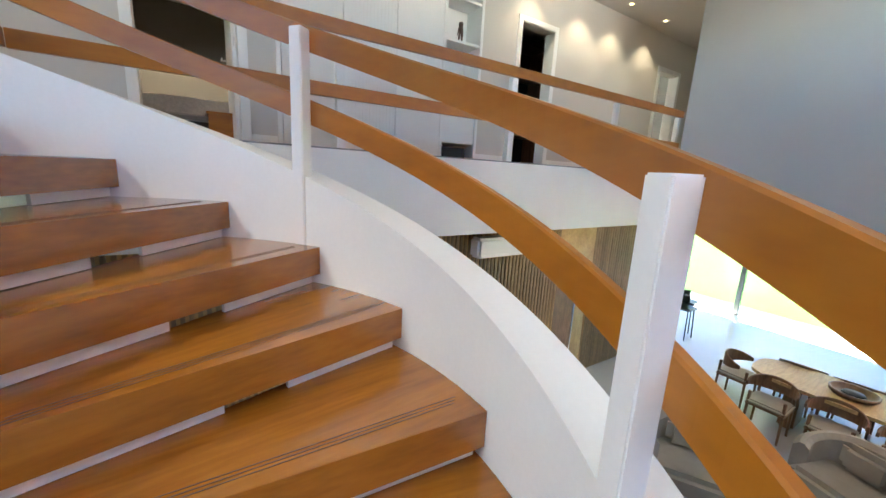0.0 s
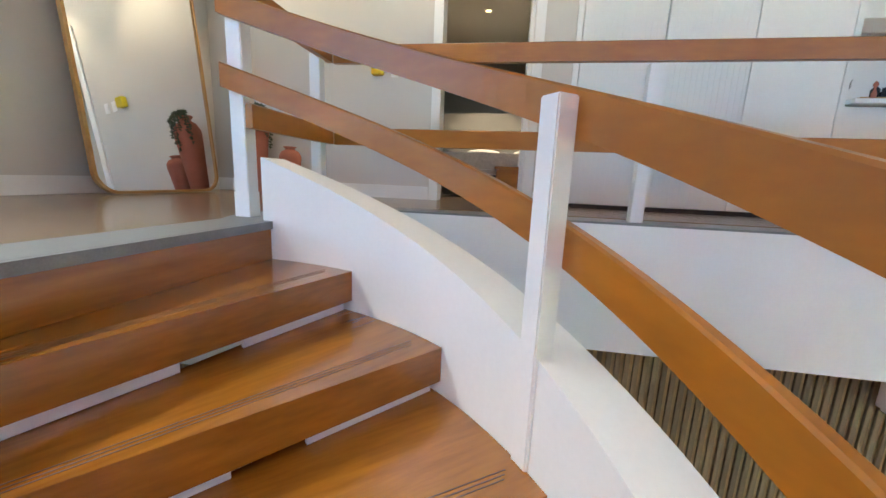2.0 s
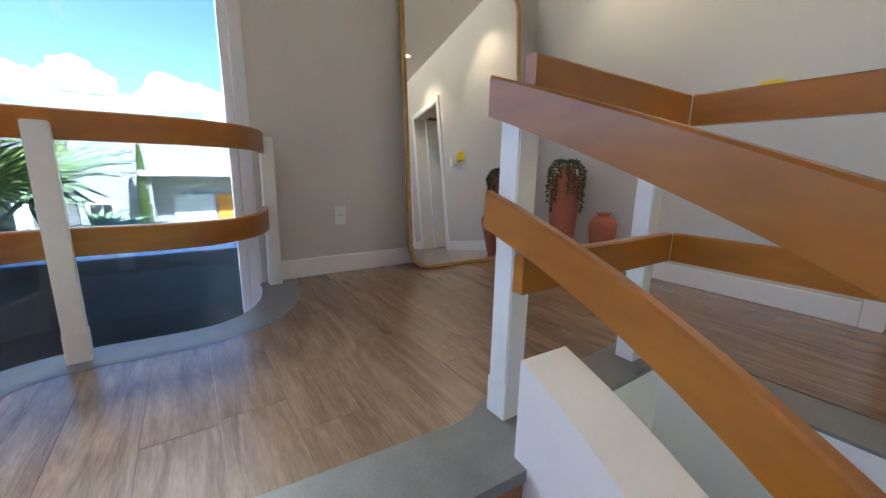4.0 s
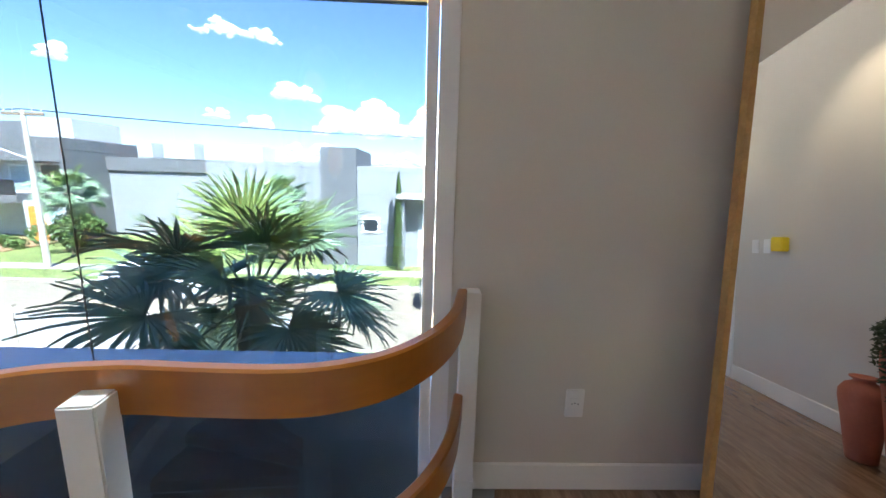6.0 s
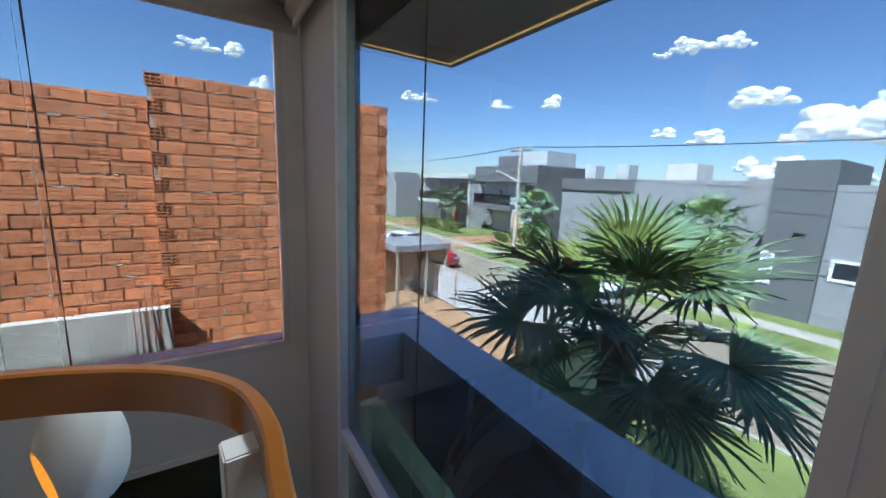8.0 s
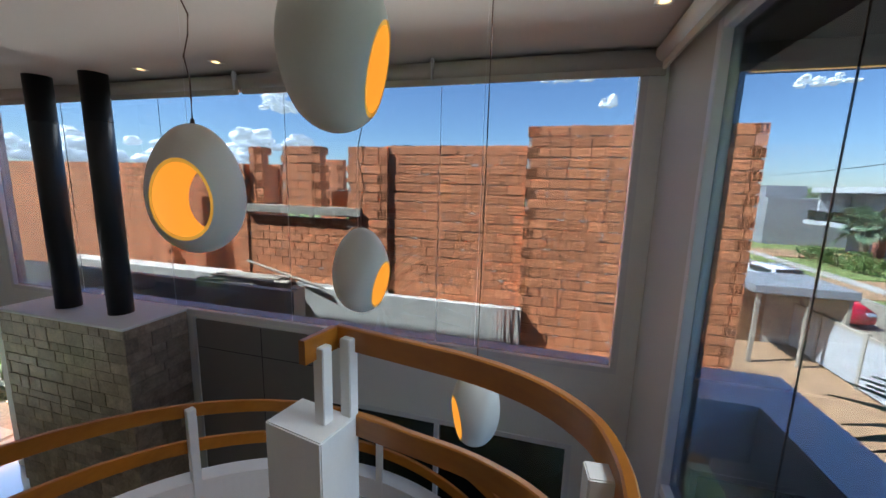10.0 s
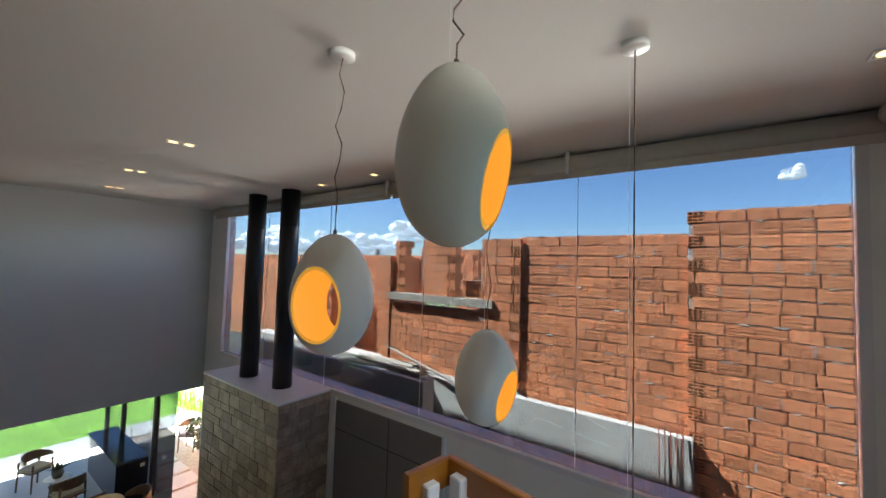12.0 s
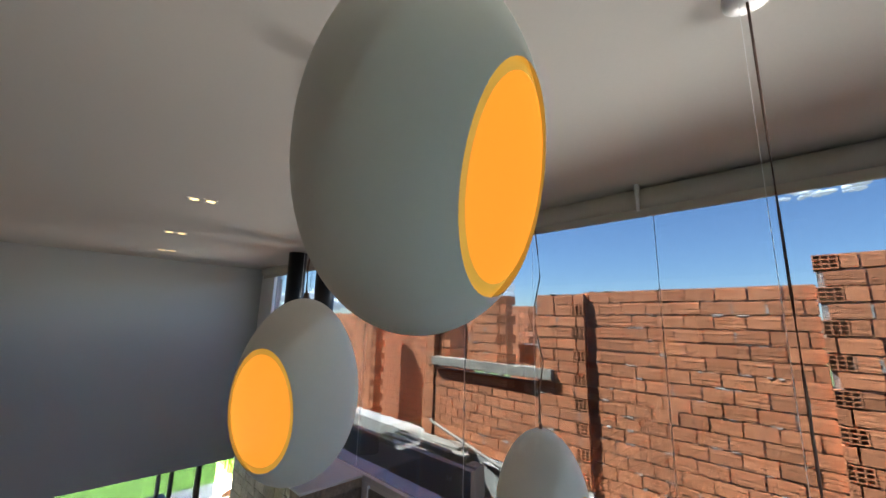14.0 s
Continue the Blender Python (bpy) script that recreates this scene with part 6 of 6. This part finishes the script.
part("pale_gate", box((-0.24, 4.2, 0), (-0.15, 5.9, 3.0)), HOUSE_W, h3)
part("chimney", box((-9, -9.0, 5.75), (-6.8, -7.1, 6.9)), mat("pale_brick", (0.5, 0.48, 0.46), 0.9, var=0.15, scale=14), h3)
h4 = thing("modern_house", "plain grey house at the end of the road", "house", "houses across the road", (-22.0, -60, HG))
part("wall", box((-9, -8, 0), (0, 9, 5.0)), HOUSE_L, h4)
part("roof_box", box((-6, -3, 5.0), (-2, 4, 6.4)), HOUSE_L, h4)
window_part(h4, (-0.02, -3, 1.2), (0.03, -1, 2.6), WINDARK)
for k in range(2):
    hh = thing("modern_house", "pale far house behind the others", "house", "far houses", (-42 - 6 * k, -20 + 22 * k, HG))
    part("wall", box((-6, -6, 0), (6, 6, 5.2)), HOUSE_W, hh)
    part("roof_band", box((-6.2, -6.2, 5.2), (6.2, 6.2, 5.9)), HOUSE_G, hh)
    window_part(hh, (5.98, -2, 3), (6.03, 1, 4.4), WINDARK)


def bush(x, y, r, h, n, seed, m=None, label="rounded green garden bush", leaf=0.12):
    t = thing("bush", label, "bush", "garden bushes", (x, y, HG))
    rg = random.Random(seed)
    bm = bmesh.new()
    leaf_cloud(bm, n, (0, 0, h * 0.5), (r, r, h * 0.6), leaf, rg)
    part("leaves", bm, m or BUSH, t)
    part("stem", cyl((0, 0, 0), (0, 0, h * 0.5), 0.06, 0.03, 6), TRUNK, t)
    return t


bush(-20.6, -23.4, 1.7, 2.2, 1500, 1, None, "large round flowering hedge bush by the footpath", 0.16)
for k in range(8):
    bush(-21.5 - 0.2 * k, -27.4 + 0.2 * (k % 2) + k * 0.05 - k * 0.45, 0.45, 0.6, 160, 30 + k)
for k in range(5):
    bush(-20.5, -34 - 1.5 * k, 1.1, 1.4, 420, 50 + k)
structure("house_lawn", boxes(((-24.4, -27.2, HG), (-18.1, -10, HG + 0.06)), ((-24.4, -40.5, HG), (-18.1, -32, HG + 0.06)), ((-19.3, -10, HG), (-18.1, 20, HG + 0.06))), GRASS, "front lawns across the road", "grass")
fan_palm(-20.3, -11.2, HG + 3.4, HG, 1.5, 5, True, "slender green garden palm by the pale house")
fan_palm(-22.8, -25.2, HG + 3.4, HG, 1.5, 6, True, "slender green garden palm by the white house")
fan_palm(-22.2, -37.6, HG + 3.1, HG, 1.6, 7, False, "green garden palm before the recessed balcony")
for x, y, h in ((-18.4, -4.3, 4.9), (-18.5, 1.2, 5.2)):
    t = thing("cypress", "slim dark cypress climbing the pale wall", "tree", "cypresses", (x, y, HG))
    rg = random.Random(int(h * 10))
    bm = bmesh.new()
    for k in range(1300):
        u = rg.random()
        a = rg.random() * 6.28
        r = 0.34 * (1 - u) ** 0.6 * rg.uniform(0.5, 1.1)
        p = Vector((r * math.cos(a), r * math.sin(a), 0.2 + u * h))
        q = p + Vector((math.cos(a) * 0.06, math.sin(a) * 0.06, 0.2))
        s = Vector((-math.sin(a), math.cos(a), 0)) * 0.04
        bm.faces.new([bm.verts.new(v) for v in (p - s, p + s, q)])
    part("foliage", bm, BUSH, t)
    part("trunk", cyl((0, 0, 0), (0, 0, h * 0.8), 0.07, 0.02, 6), TRUNK, t)
bm = bmesh.new()
rg = random.Random(77)
for k in range(150):
    a = radians(100 + 150 * k / 150)
    d = 170 + 60 * rg.random()
    leaf_cloud(bm, 30, (d * math.cos(a), d * math.sin(a), HG + 3.2), (7, 7, 4.4 + rg.random() * 2.5), 1.3, rg)
tagged(mesh_ob("far_trees", bm, BUSH), "distant line of dark trees on the horizon", "trees", "", "stuff")


# ---- clouds ----
def cloud(az, el, w, h, seed, dist=640.0):
    """Heap of small puffs; az and el are the middle of its base, in degrees; w and h its size, in degrees."""
    rg = random.Random(seed)
    c = Vector((math.cos(radians(az)) * math.cos(radians(el)), math.sin(radians(az)) * math.cos(radians(el)), math.sin(radians(el)))) * dist
    w, h = dist * radians(w), dist * radians(h)
    s = Vector((-math.sin(radians(az)), math.cos(radians(az)), 0))
    f = Vector((math.cos(radians(az)), math.sin(radians(az)), 0))
    bm = bmesh.new()
    bumps = [(rg.uniform(-0.8, 0.8), rg.uniform(0.45, 1.0), rg.uniform(0.15, 0.4)) for _ in range(4)]
    for k in range(46):
        u = rg.uniform(-1, 1)
        top = max([a * max(0.0, 1 - ((u - m) / d) ** 2) for m, a, d in bumps] + [0.18 * (1 - u * u)])
        v = rg.random() * top
        r = h * rg.uniform(0.10, 0.20) * (0.5 + 0.7 * top)
        p = s * u * w / 2 + f * rg.uniform(-0.12, 0.12) * w + Vector((0, 0, v * h * 0.85))
        res = bmesh.ops.create_icosphere(bm, subdivisions=2, radius=1, matrix=Matrix.Translation(p) @ Matrix.Diagonal((r * 1.7, r * 1.7, r, 1)))
        for q in res["verts"]:
            d = q.co - p
            q.co = p + d * (1 + 0.55 * noise.noise(q.co * (1.3 / r)) + 0.3 * noise.noise(q.co * (3.5 / r)))
    ob = mesh_ob("backdrop", bm, CLOUD, None, True)
    ob.location = c
    return tagged(ob, "bright white cumulus cloud in a blue sky", "cloud", "", "structure")


for k, row in enumerate(((206, 16.5, 9.5, 2.2), (199.3, 10.3, 5.4, 3.0), (193, 6.2, 8.5, 4.6), (186.5, 6.5, 8.0, 6.0), (189.0, 2.0, 22, 3.0), (241.8, 11.6, 4.8, 1.6), (230, 10.9, 3.0, 1.2), (223.3, 11.0, 2.1, 1.7),
                         (208.9, 7.0, 2.4, 1.6), (204.4, 6.2, 3.4, 2.2), (178.0, 7.0, 9.0, 6.0), (170, 5.0, 14, 8.0), (308.5, 9.6, 4.6, 2.4), (268.6, 14.6, 7.0, 1.6), (263.2, 11.2, 1.6, 1.6), (309, 4.2, 9.0, 4.0), (318, 2.0, 12, 4.5), (329, 2.0, 16, 5.0), (345, 3, 18, 5), (196, 3.0, 10, 2.0))):
    cloud(*row, 100 + k)
